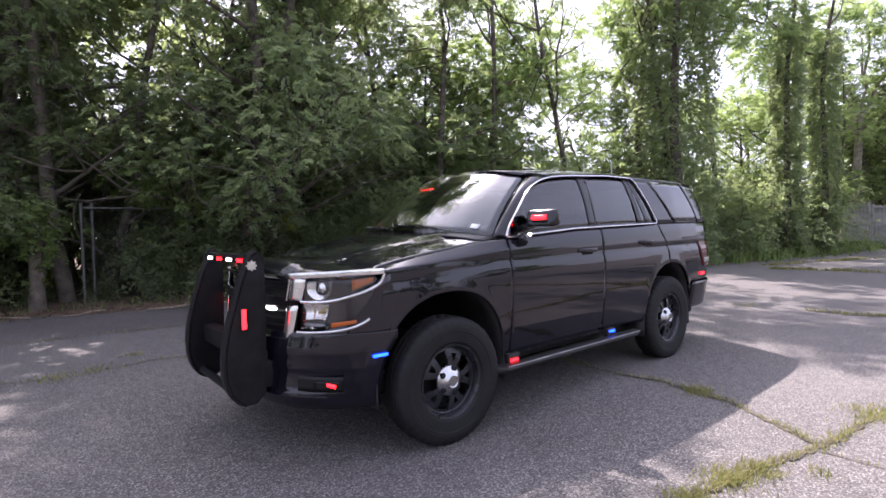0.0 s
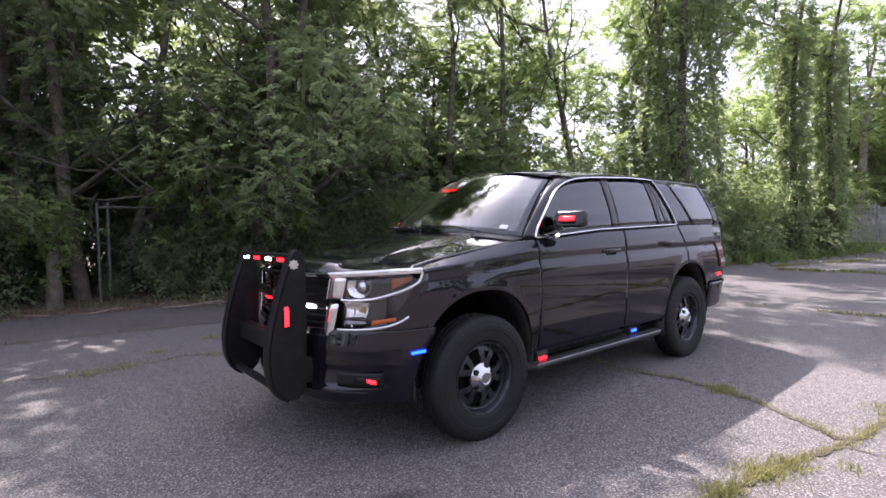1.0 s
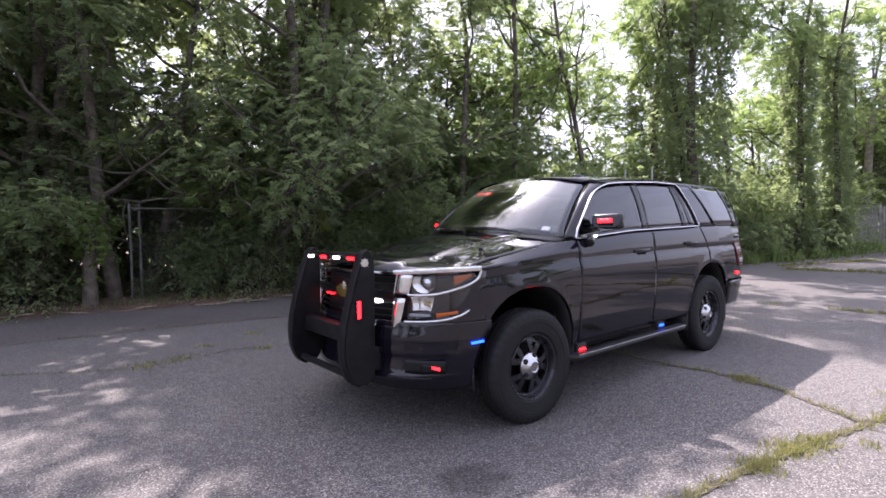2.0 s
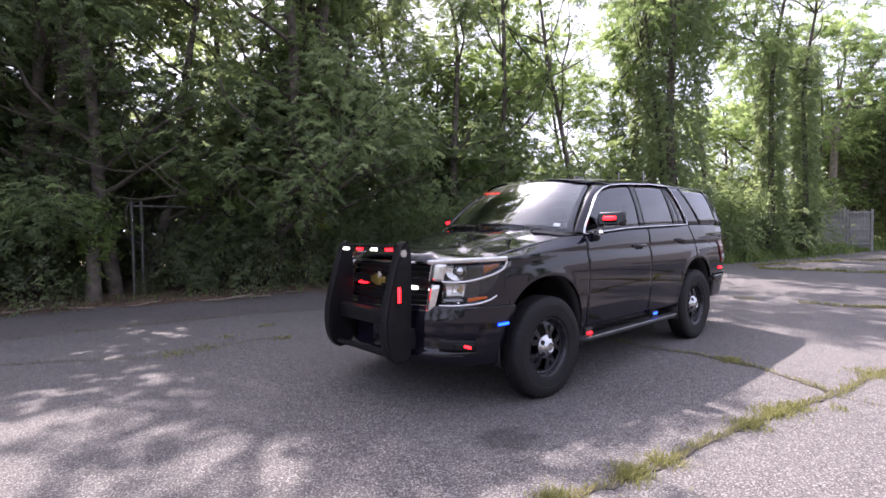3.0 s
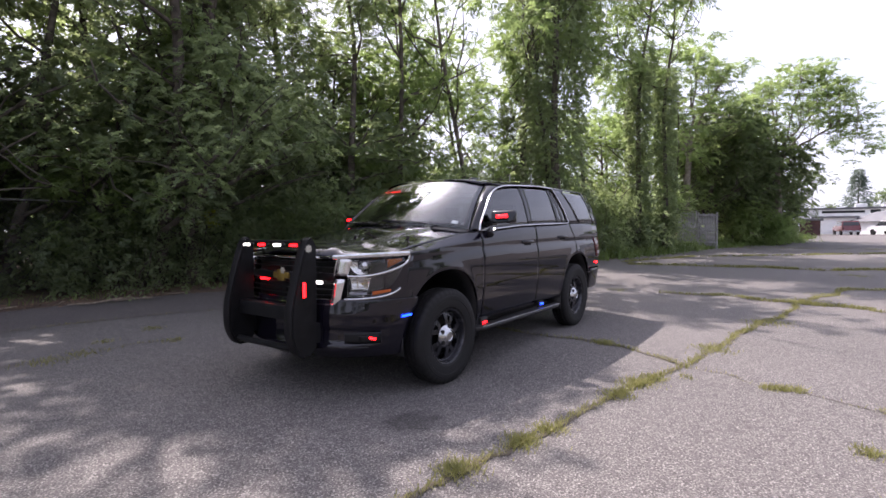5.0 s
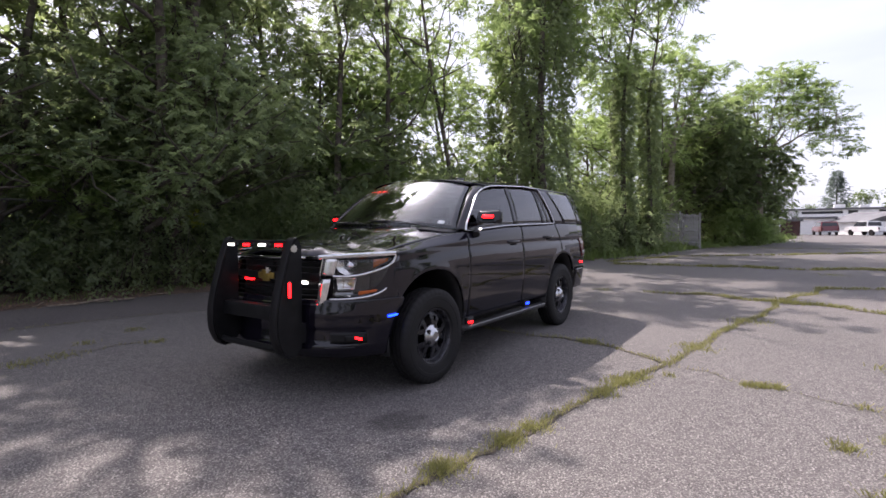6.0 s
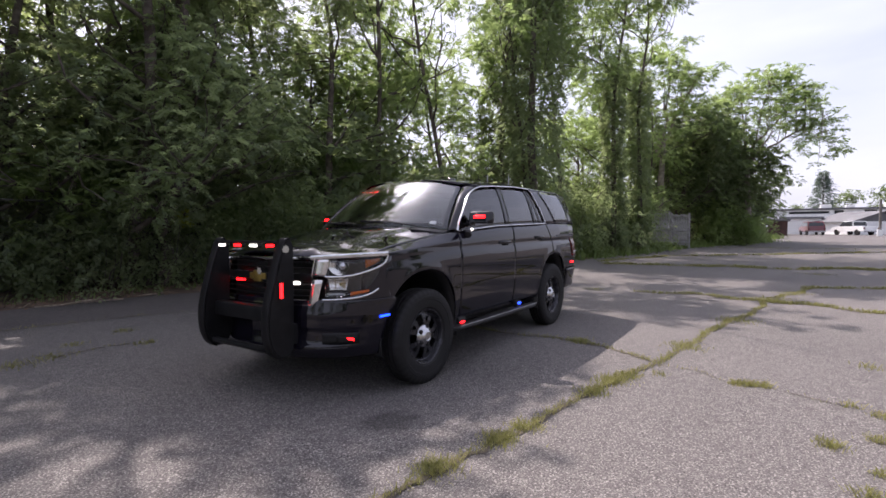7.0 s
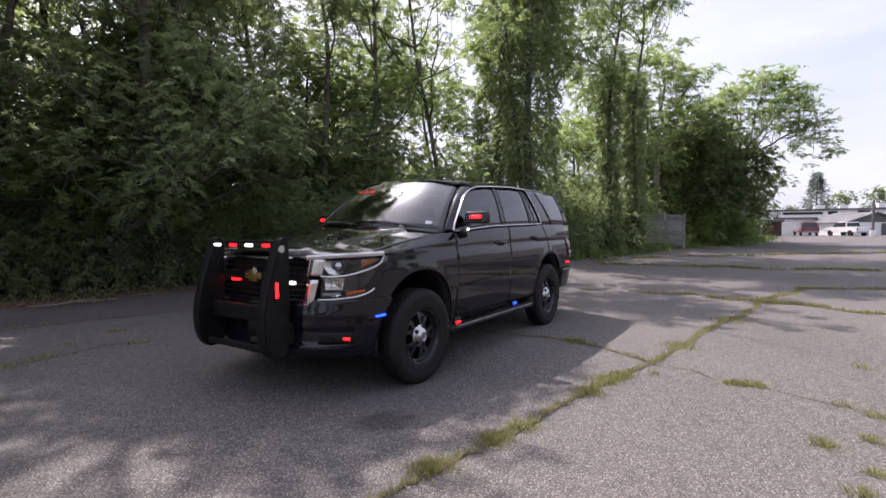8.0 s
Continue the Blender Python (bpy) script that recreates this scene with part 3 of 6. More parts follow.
airy = [
    make_tree("airy_tree", airy_label, 31, 14.5, 1.6, 3.2, 640, LEAF_LIGHT, 11, 0.16, 0.052, 0.45, 0.11, droop=0.3, flat=0.5, clumps=34, forks=17, clump_r=0.72, rise=(0.2, 1.3)),
    make_tree("airy_tree", airy_label, 32, 13.0, 1.4, 3.2, 640, LEAF_LIGHT, 11, 0.16, 0.052, 0.45, 0.10, droop=0.3, flat=0.5, clumps=33, forks=17, clump_r=0.72, rise=(0.2, 1.3)),
]
vine_label = "tall tree with its trunk wrapped in climbing vines"
vine_tree = [
    make_tree("vine_tree", vine_label, 41, 14.5, 6.0, 4.4, 720, LEAF_LIGHT, 11, 0.16, 0.054, 0.5, 0.17, droop=0.3, flat=0.5, clumps=62, forks=15, clump_r=0.8, rise=(0.2, 1.1), vine=4200, vine_top=0.9, vine_r=1.9),
    make_tree("vine_tree", vine_label, 43, 13.0, 7.0, 4.4, 720, LEAF_LIGHT, 11, 0.17, 0.056, 0.5, 0.14, droop=0.3, flat=0.45, clumps=54, forks=12, clump_r=0.75, rise=(0.1, 0.8), vine=2000, vine_top=0.64, vine_r=0.85, lean=0.02),
]


def make_spreading(seed):
    """A tall trunk whose limbs arch out into a wide dome of flat, separate leaf pads."""
    rg = np.random.default_rng(seed)
    root = new("spreading_tree")
    trunk = [np.array((0.12 * math.sin(z * 0.5), 0.16 * math.sin(z * 0.33 + 1) - 0.13, z)) for z in np.linspace(-0.1, 8.4, 13)]
    limbs, pads = [(trunk, list(np.linspace(0.30, 0.20, 13)))], []
    # a few main limbs fork low and carry the rest
    mains = []
    for k, (dy, top) in enumerate(((-2.6, 13.6), (-0.8, 14.6), (1.6, 14.4), (3.6, 13.0), (5.4, 10.6), (2.8, 11.4))):
        end = np.array((rg.uniform(-1.6, 1.6), dy, top))
        s = trunk[12 - k % 3]
        mid = s * 0.55 + end * 0.45 + np.array((0, 0.25 * dy * 0.3, 0.9))
        pts = [s * (1 - t) ** 2 + mid * 2 * t * (1 - t) + end * t * t + rg.normal(0, 0.06, 3) for t in np.linspace(0, 1, 10)]
        limbs.append((pts, list(np.linspace(0.13, 0.03, 10))))
        mains.append(pts)
    for i in range(84):
        a = 2.399963 * i
        share = math.sqrt((i + 0.5) / 84)
        sa = math.sin(a)
        drop = 6.0 * share ** 2.3 * (1 + 0.30 * sa)
        end = np.array((4.0 * share * math.cos(a), 1.6 + 5.6 * share * sa, 15.9 - drop + rg.normal(0, 0.35)))
        if i % 3 == 2:
            end[2] -= rg.uniform(1.2, 3.6)
        src = min((p for m in mains for p in m[4:]), key=lambda p: np.linalg.norm(p[:2] - end[:2]) + (6 if p[2] > end[2] + 1.5 else 0))
        top = src * 0.5 + end * 0.5 + np.array((0, 0, 0.5 + 0.9 * share))
        pts = [src * (1 - t) ** 2 + top * 2 * t * (1 - t) + end * t * t + rg.normal(0, 0.05, 3) for t in np.linspace(0, 1, 7)]
        limbs.append((pts, list(np.linspace(0.035, 0.008, 7))))
        pads.append(pts[-1])
        for t in (3, 4, 5, 6):
            if rg.random() < 0.7:
                b = rg.uniform(0, 2 * math.pi)
                sub, r2 = limb(rg, pts[t], (math.cos(b), math.sin(b), 0.15), rg.uniform(0.6, 1.4), 0.02, 0.006, 0.5, 4)
                limbs.append((sub, r2))
                pads.append(sub[-1])
    pads = np.array(pads)
    n = 2500
    who = rg.integers(0, len(pads), n)
    a = rg.uniform(0, 2 * math.pi, n)
    v = np.column_stack([np.cos(a), np.sin(a), rg.normal(0.1, 0.30, n)])
    o = pads[who] + v * (rg.uniform(0.0, 0.5, n) * rg.uniform(0.6, 1.25, len(pads))[who])[:, None] * np.array([1, 1, 0.35])
    mesh_object("trunk", *tubes(limbs), TAN_BARK, root, angle=80)
    quads_object("crown", fronds(rg, o, v, 0.55, 8, 0.22, 0.085, 0.3, True), LEAF_LIGHT, root)
    return tagged(root, "wide spreading tree with a layered airy crown against the sky", "tree")


umbrella = make_spreading(51)
shrub_label = "tangled leafy shrub at the edge of the woods"
shrubs = [
    make_shrub("shrub", shrub_label, 61, 2.0, 1.3, 680, LEAF_DARK),
    make_shrub("shrub", shrub_label, 62, 2.6, 1.4, 760, LEAF_MID, 0.13, 0.065, 0.34),
    make_shrub("shrub", shrub_label, 63, 1.5, 1.1, 560, LEAF_DARK, 0.14, 0.08, 0.3),
]
round_tree = make_tree("round_tree", "dense round-crowned tree with broad sunlit leaves", 71, 9.0, 1.2, 3.4, 640, LEAF_LIGHT, 7, 0.22, 0.10, 0.5, 0.14, clumps=64, forks=18, clump_r=1.0)

rt = random.Random(5)
first = set()


def put(kind, idx, *where, **how):
    """The original on its first use, a copy from then on."""
    src = kind[idx] if isinstance(kind, list) else kind
    if src.name not in first:
        first.add(src.name)
        return place(src, *where, **how)
    return again(src, *where, **how)


# first row, close behind the edge
for x, back, i in ((10.0, 1.8, 0), (7.6, 2.4, 1), (5.3, 1.6, 2), (2.8, 2.6, 0), (0.8, 2.2, 1), (-2.7, 2.9, 2), (-3.6, 1.8, 1), (-5.3, 2.8, 0), (-7.3, 2.2, 2)):
    put(dense, i, x, edge_y(x) - back, rt.uniform(0, 360), rt.uniform(0.95, 1.08), tall=0.76 if 0 < x < 1 else 1.04 if x > 0 else 0.95 if x > -2.5 else 0.93 if x > -4 else 0.80)
for x, back, i, tall in ((1.5, 1.4, 2, 0.85), (-1.7, 1.2, 0, 0.92), (-2.2, 0.9, 2, 0.84), (4.2, 3.4, 1, 1.0), (7.0, 4.2, 2, 0.95), (3.5, 2.2, 0, 0.8), (2.2, 4.4, 1, 0.8), (5.6, 3.6, 0, 0.9), (-2.0, 1.1, 1, 0.94)):
    put(dense, i, x, edge_y(x) - back, rt.uniform(0, 360), 1.04, tall=tall)
put(airy, 1, -0.7, edge_y(-0.7) - 2.0, 40, 0.92)
# rows behind
for x in (14, 10.5, 6.5, 4.2, 2.5, -1.5, -6.0):
    put(deep, rt.randrange(2), x + rt.uniform(-0.7, 0.7), edge_y(x) - rt.uniform(5.0, 7.0), rt.uniform(0, 360), rt.uniform(0.95, 1.15))
for x in (15, 7, -8):
    put(deep, rt.randrange(2), x + rt.uniform(-1, 1), edge_y(x) - rt.uniform(10, 13), rt.uniform(0, 360), rt.uniform(1.0, 1.15))
put(deep, 0, 1.2, edge_y(1.2) - 5.6, 70, 1.0)
# lighter trees behind the bright gap
for x, back, i in ((-7.1, 5.4, 0), (-8.9, 5.0, 1), (-11.0, 5.6, 0), (-14.8, 5.2, 0)):
    put(dense if i == 0 and x > -10 else airy, i, x, edge_y(x) - back, rt.uniform(0, 360), 0.9, tall=0.95)
# lighter trees further along
for x, back, i, s in ((-9.3, 2.6, 0, 0.95), (-11.2, 1.5, 1, 1.0), (-15.5, 1.5, 1, 1.0), (-18.8, 2.0, 0, 1.0), (-24.2, 1.2, 1, 0.95), (-27.5, 1.2, 0, 0.72), (-29.3, 3.0, 1, 0.61)):
    put(airy, i, x, edge_y(x) - back, rt.uniform(0, 360), s, tall=1.35 if x > -21 else 1.0)
put(umbrella, 0, -30.4, -2.9, 165 + rt.uniform(0, 20), 0.77)
for x, y, size, i in ((-14.2, -4.3, 1.12, 0), (-20.0, -2.95, 1.0, 1), (-22.4, -2.3, 0.95, 1), (-15.6, -6.4, 1.0, 0)):
    put(vine_tree, i, x, y, rt.uniform(0, 360), size, tall=1.22)
for x, back, s in ((-8.1, 4.2, 0.9), (-10.2, 4.4, 0.9), (-11.5, 6, 0.85), (-17.2, 5, 0.9), (-20.8, 5, 0.85), (-26.1, 4.5, 0.95), (-31.9, 1.6, 0.85), (-30.6, 6, 1.0), (-42.4, 2.0, 0.9), (-46.3, 3.0, 1.0)):
    put([round_tree], 0, x, edge_y(x) - back, rt.uniform(0, 360), s)
shade_tree = make_tree("shade_tree", "dense tree with its shade put into dark leaf colour", 73, 9.0, 0.8, 3.2, 820, LEAF_SHADED, 7, 0.24, 0.13, 0.5, 0.14, clumps=100, forks=20, clump_r=1.0)
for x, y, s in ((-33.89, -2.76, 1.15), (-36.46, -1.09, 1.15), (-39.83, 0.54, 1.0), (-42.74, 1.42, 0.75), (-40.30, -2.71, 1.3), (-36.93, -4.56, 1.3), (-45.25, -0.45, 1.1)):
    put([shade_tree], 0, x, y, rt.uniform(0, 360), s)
put(umbrella, 0, -37.6, 1.5, 0, 0.74)
# undergrowth
x = 12.0
while x > -26:
    hollow = 0.2 < x < 2.6
    put(shrubs, rt.randrange(3), x, edge_y(x) - rt.uniform(0.9, 1.4), rt.uniform(0, 360), rt.uniform(0.7, 1.1) * (1.4 if x < -9 else 0.4 if hollow else 1.0))
    if rt.random() < 0.75 and not hollow:
        put(shrubs, rt.randrange(3), x + rt.uniform(-0.5, 0.5), edge_y(x) - rt.uniform(1.7, 2.8), rt.uniform(0, 360), rt.uniform(1.0, 1.4))
    x -= rt.uniform(0.9, 1.3) if x > -12 else rt.uniform(1.4, 1.9)
bright_shrub = make_shrub("bright_shrub", "rounded shrub with fresh green sunlit leaves", 68, 2.6, 1.5, 800, LEAF_LIGHT, 0.2, 0.12, 0.36, 6)
put(bright_shrub, 0, -36.0, -0.5, 0, 1.17)
put(bright_shrub, 0, -40.2, 1.6, 80, 0.75)
put(bright_shrub, 0, -36.0, 1.6, 150, 0.78)
# thicket that closes the view under the crowns
thicket = [make_shrub("thicket_shrub", "tall dark shrub in the shade of the woods", 64 + k, 2.4, 1.5, 360, (LEAF_DARK, LEAF_MID)[k], 0.17, 0.09, 0.36, 6) for k in (0, 1)]
for k in range(16):
    x = 13.0 - k * 1.75
    put(thicket, k % 2, x, edge_y(x) - rt.uniform(4.0, 5.5), rt.uniform(0, 360), rt.uniform(1.6, 2.1))
for k in range(11):
    x = 14.0 - k * 2.8
    put(thicket, k % 2, x, edge_y(x) - rt.uniform(8.0, 10.0), rt.uniform(0, 360), rt.uniform(2.2, 2.8))

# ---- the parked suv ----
# blue-purple tint puts lens haze into the black base colour
PAINT = varied("haze_tinted_black_paint", (0.004, 0.0035, 0.007), (0.007, 0.006, 0.011), 3.0, (0.6, 0.7), bump=0.0, Specular_IOR_Level=0.0, Coat_Weight=1.0, Coat_Roughness=0.015, Coat_IOR=1.52)
PLASTIC = varied("black_textured_plastic", (0.010, 0.010, 0.011), (0.022, 0.021, 0.021), 14, (0.45, 0.62), bump=0.15, bump_scale=300)
DARK_TRIM = material("gloss_black_trim", (0.006, 0.006, 0.007), 0.18)
RUBBER = varied("tyre_rubber", (0.005, 0.005, 0.005), (0.014, 0.013, 0.013), 9, (0.55, 0.85), bump=0.2, bump_scale=90, Specular_IOR_Level=0.3)
RUBBER_STRIP = varied("push_bar_rubber", (0.006, 0.006, 0.0065), (0.013, 0.012, 0.0125), 7, (0.42, 0.6), bump=0.1, bump_scale=200, Specular_IOR_Level=0.16)
BLACK_STEEL = varied("powder_coated_steel", (0.006, 0.006, 0.0065), (0.013, 0.013, 0.0135), 12, (0.35, 0.5), bump=0.05, Specular_IOR_Level=0.16)
WHEEL_STEEL = varied("gunmetal_wheel_paint", (0.022, 0.022, 0.026), (0.05, 0.049, 0.056), 10, (0.20, 0.34), metal=0.5, bump=0.05)
CHROME = varied("bright_chrome", (0.62, 0.62, 0.63), (0.75, 0.75, 0.76), 6, (0.06, 0.14), metal=1.0)
DULL_CHROME = varied("wheel_cap_chrome", (0.40, 0.40, 0.41), (0.60, 0.60, 0.61), 20, (0.14, 0.26), metal=1.0)
REFLECTOR = varied("lamp_reflector", (0.72, 0.71, 0.68), (0.88, 0.86, 0.80), 25, (0.12, 0.22), metal=0.8)
PLATE = varied("bright_corner_plate", (0.55, 0.55, 0.54), (0.7, 0.69, 0.66), 12, (0.1, 0.2), metal=0.9)
SATIN = varied("satin_aluminium", (0.30, 0.30, 0.31), (0.45, 0.45, 0.46), 10, (0.35, 0.5), metal=0.9)
GOLD = varied("gold_emblem", (0.26, 0.18, 0.04), (0.42, 0.30, 0.08), 20, (0.3, 0.42), metal=0.8)
AMBER = material("amber_lens", (0.36, 0.075, 0.006), 0.10)
RED_LENS = material("red_lens", (0.07, 0.008, 0.008), 0.08)
LED_LENS = varied("clear_lamp_lens", (0.26, 0.27, 0.27), (0.5, 0.5, 0.48), 90, (0.12, 0.25), bump=0.3, bump_scale=160)


def lit(name, colour, strength):
    m = material(name, colour, 0.2)
    p = m.node_tree.nodes["Principled BSDF"]
    p.inputs["Emission Color"].default_value, p.inputs["Emission Strength"].default_value = (*colour, 1), strength
    return m


RED_LIT = lit("lit_red_warning_light", (1.0, 0.009, 0.008), 5.0)
BLUE_LIT = lit("lit_blue_warning_light", (0.008, 0.04, 1.0), 6.0)
WHITE_LIT = lit("lit_white_warning_light", (1.0, 0.97, 0.85), 3.0)
ANTENNA_WHITE = material("white_whip", (0.42, 0.42, 0.42), 0.4)
BADGE = varied("silver_badge", (0.42, 0.39, 0.32), (0.58, 0.55, 0.48), 60, (0.35, 0.5), metal=0.4)
INTERIOR = varied("charcoal_interior", (0.012, 0.012, 0.013), (0.025, 0.024, 0.024), 9, (0.7, 0.9))
GRILLE_BLACK = varied("black_grille_plastic", (0.003, 0.003, 0.0032), (0.006, 0.006, 0.0065), 10, (0.35, 0.5), Specular_IOR_Level=0.25)
VOID = material("dark_hollow", (0.004, 0.004, 0.004), 0.9)
STICKER = material("pale_sticker", (0.6, 0.62, 0.62), 0.5)


def glass(name, colour, rough):
    return material(name, colour, rough, Transmission_Weight=1.0, IOR=1.5)


TINTED = material("tinted_side_glass", (0.11, 0.115, 0.12), 0.0, Transmission_Weight=1.0, IOR=1.5, Coat_Weight=0.35, Coat_Roughness=0.01, Coat_IOR=1.5)
SCREEN = material("windscreen_glass", (0.42, 0.47, 0.47), 0.0, Transmission_Weight=1.0, IOR=1.5, Coat_Weight=1.0, Coat_Roughness=0.06, Coat_IOR=1.5)
LAMP_GLASS = glass("lamp_glass", (0.95, 0.96, 0.97), 0.0)

suv = tagged(new("suv"), "black patrol suv with push bumper and lit warning lights", "car")


def spline(points, n=12):
    """A smooth curve through the points, as an array."""
    p = np.array(points, float)
    p = np.vstack([2 * p[0] - p[1], p, 2 * p[-1] - p[-2]])
    out = []
    for i in range(1, len(p) - 2):
        for k in range(n):
            t = k / n
            a, b, c, d = p[i - 1], p[i], p[i + 1], p[i + 2]
            out.append(0.5 * (2 * b + (c - a) * t + (2 * a - 5 * b + 4 * c - d) * t * t + (3 * b - a - 3 * c + d) * t ** 3))
    out.append(p[-2])
    return np.array(out)


NOSE = spline([(0.985, 0), (0.967, 0.25), (0.932, 0.45), (0.905, 0.56), (0.866, 0.65), (0.812, 0.74), (0.735, 0.83), (0.625, 0.905), (0.49, 0.953), (0.33, 0.982), (0.15, 0.997), (0.0, 1.0)])
NOSE_S = np.concatenate([[0], np.cumsum(np.hypot(*(NOSE[1:] - NOSE[:-1]).T))])


def nose_s(y):
    return float(np.interp(y, NOSE[:, 1], NOSE_S))


def nose_s_x(x):
    return float(np.interp(-x, -NOSE[:, 0], NOSE_S))


def nose(s, z, out=0.0, sg=1):
    """A point on the rounded front: s metres along the plan from the middle."""
    x, y = np.interp(s, NOSE_S, NOSE[:, 0]), np.interp(s, NOSE_S, NOSE[:, 1])
    x2, y2 = np.interp(s + 0.01, NOSE_S, NOSE[:, 0]), np.interp(s + 0.01, NOSE_S, NOSE[:, 1])
    d = Vector((x2 - x, y2 - y, 0)).normalized()
    nrm = Vector((d.y, -d.x, 0))
    rake = (0.9 - z) * 0.12 * max(0.0, 1 - s / 1.3)
    p = Vector((x + rake, y, z)) + nrm * out
    p.y = max(p.y, 0.0) * sg
    return p


def half_width(x):
    if x > 0:
        return float(np.interp(-x, -NOSE[:, 0], NOSE[:, 1]))
    return float(np.interp(-x, [0, 3.2, 3.6, 3.85, 4.0, 4.08], [1.0, 1.0, 0.985, 0.96, 0.915, 0.86]))


def smooth(a, b, x):
    t = min(1.0, max(0.0, (x - a) / (b - a)))
    return t * t * (3 - 2 * t)


def belt(x):
    return float(np.interp(-x, [-0.52, -0.25, 0, 0.3, 0.56, 1.4, 2.7, 4.1], [1.10, 1.152, 1.19, 1.228, 1.256, 1.309, 1.338, 1.35]))


def y_belt(x):
    w = half_width(x)
    return w - (0.085 if x > -0.25 else 0.085 - 0.03 * smooth(0.25, 0.62, -x))


ARCHES = ((0.0, 0.505, 0.545), (-2.946, 0.465, 0.56))


SIDE_Z = [0.29, 0.36, 0.42, 0.47, 0.53, 0.58, 0.62, 0.66, 0.70, 0.74, 0.78, 0.82, 0.86, 0.90, 0.95, 1.0, 1.05, 1.09, 1.12, 1.3]
SIDE_SHARE = [0.925, 0.940, 0.953, 0.962, 0.972, 0.979, 0.984, 0.9880, 0.9912, 0.9938, 0.9958, 0.9974, 0.9987, 0.9996, 1.0, 0.9990, 0.9965, 0.991, 0.985, 0.978]


def side_share(z):
    """How the body side curves under towards the sill and in towards the windows."""
    return float(np.interp(z, SIDE_Z, SIDE_SHARE))


def shoulder_z(x):
    return float(np.interp(-x, [-0.52, -0.48, -0.15, 0.17, 0.59], [1.094, 1.096, 1.119, 1.146, 1.180]))


def side_y(x, z):
    """Half width of the body side at a station and height."""
    w = half_width(x)
    base = side_share(z) * w
    upright = base
    # pressed line below the windows
    zc = 1.135 + 0.02 * min(1, max(0, -x / 3))
    base -= 0.010 * math.exp(-((z - zc + 0.045) / 0.022) ** 2)
    zt, yt = belt(x), y_belt(x)
    t = min(1.0, max(0.0, (zt - z) / 0.17))
    y = yt + (base - yt) * math.sqrt(max(0.0, 1 - (1 - t) ** 2))
    # the front fender has a sharp shoulder with a sloping shelf above it
    k = smooth(-0.66, -0.50, x)
    if k > 0:
        zs = min(shoulder_z(x), zt - 0.012)
        if z > zs:
            shelf = lerp(upright, yt, min(1.0, (z - zs) / (zt - zs)) ** 1.2)
        else:
            shelf = upright - 0.007 * math.exp(-((z - zs + 0.075) / 0.045) ** 2)
        y = lerp(y, shelf, k)
    for cx, ra, rb in ARCHES:
        d = math.hypot((x - cx) / ra, (z - 0.385) / rb)
        y += 0.005 * math.exp(-((d - 1.03) / 0.09) ** 2)
    return y


def low_edge(x):
    z = 0.40
    for cx, ra, rb in ARCHES:
        if abs(x - cx) < ra:
            z = max(z, 0.385 + rb * (1 - (abs(x - cx) / ra) ** 2.3) ** (1 / 2.3))
    return z


def patch(name, f, nu, nv, mat, parent, sg=1, label="", thick=0.006, angle=50):
    """A skin from f(u, v) with u, v in 0 to 1, given a little thickness."""
    verts = [f(i / nu, j / nv) for i in range(nu + 1) for j in range(nv + 1)]
    faces = []
    for i in range(nu):
        for j in range(nv):
            a = i * (nv + 1) + j
            q = (a, a + 1, a + nv + 2, a + nv + 1)
            faces.append(q if sg > 0 else q[::-1])
    ob = mesh_object(name, verts, faces, mat, parent, label, angle=angle)
    if thick:
        md = ob.modifiers.new("thickness", "SOLIDIFY")
        md.thickness, md.offset = thick, -1.0
    return ob


def lerp(a, b, t):
    return a + (b - a) * t


def body_panel(name, x_front, x_rear, sg, low=None, nu=44, nv=26):
    """A side panel between two edges, each a function of height share v."""
    def f(u, v):
        x = lerp(x_front(v), x_rear(v), u)
        zl = max(low_edge(x), low(x) if low else 0)
        z = lerp(zl, belt(x), v ** 0.85)
        return Vector((x, side_y(x, z) * sg, z))
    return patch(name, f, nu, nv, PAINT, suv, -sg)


def window_top(x):
    return float(np.interp(-x, [0.5, 1.2, 1.5, 2.1, 2.55, 3.5, 4.0], [1.70, 1.742, 1.768, 1.795, 1.79, 1.787, 1.772]))


def glass_y(x, z):
    zb, zt = belt(x), window_top(x)
    t = (z - zb) / (zt - zb)
    taper = half_width(x)
    return (lerp(0.945, 0.80, t) + 0.018 * math.sin(math.pi * min(1, max(0, t)))) * taper


CHROME_FRONT = spline([(-0.575, 1.268), (-0.59, 1.30), (-0.64, 1.365), (-0.80, 1.518), (-0.93, 1.624), (-1.06, 1.69), (-1.22, 1.735), (-1.40, 1.757)], 8)


def pillar_top(x):
    """Upper limit of the front side glass."""
    return float(np.interp(-x, -CHROME_FRONT[:, 0], CHROME_FRONT[:, 1])) if x > -1.40 else window_top(x)


def side_pane(name, bf, br, tf, tr, sg, mat, low=0.008, high=0.012, out=0.0, nu=14, nv=8, thick=0.005, parent=None, label=""):
    """A pane between slanting edges: bottom front, bottom rear, top front, top rear."""
    def f(u, v):
        xb, xt = lerp(bf, br, u), lerp(tf, tr, u)
        x = lerp(xb, xt, v)
        z0, z1 = belt(xb) + low, min(window_top(xt), pillar_top(xt)) - high
        z = lerp(z0, max(z1, z0 + 0.004), v)
        return Vector((x, (glass_y(x, z) + out) * sg, z))
    return patch(name, f, nu, nv, mat, parent or suv, -sg, label, thick)


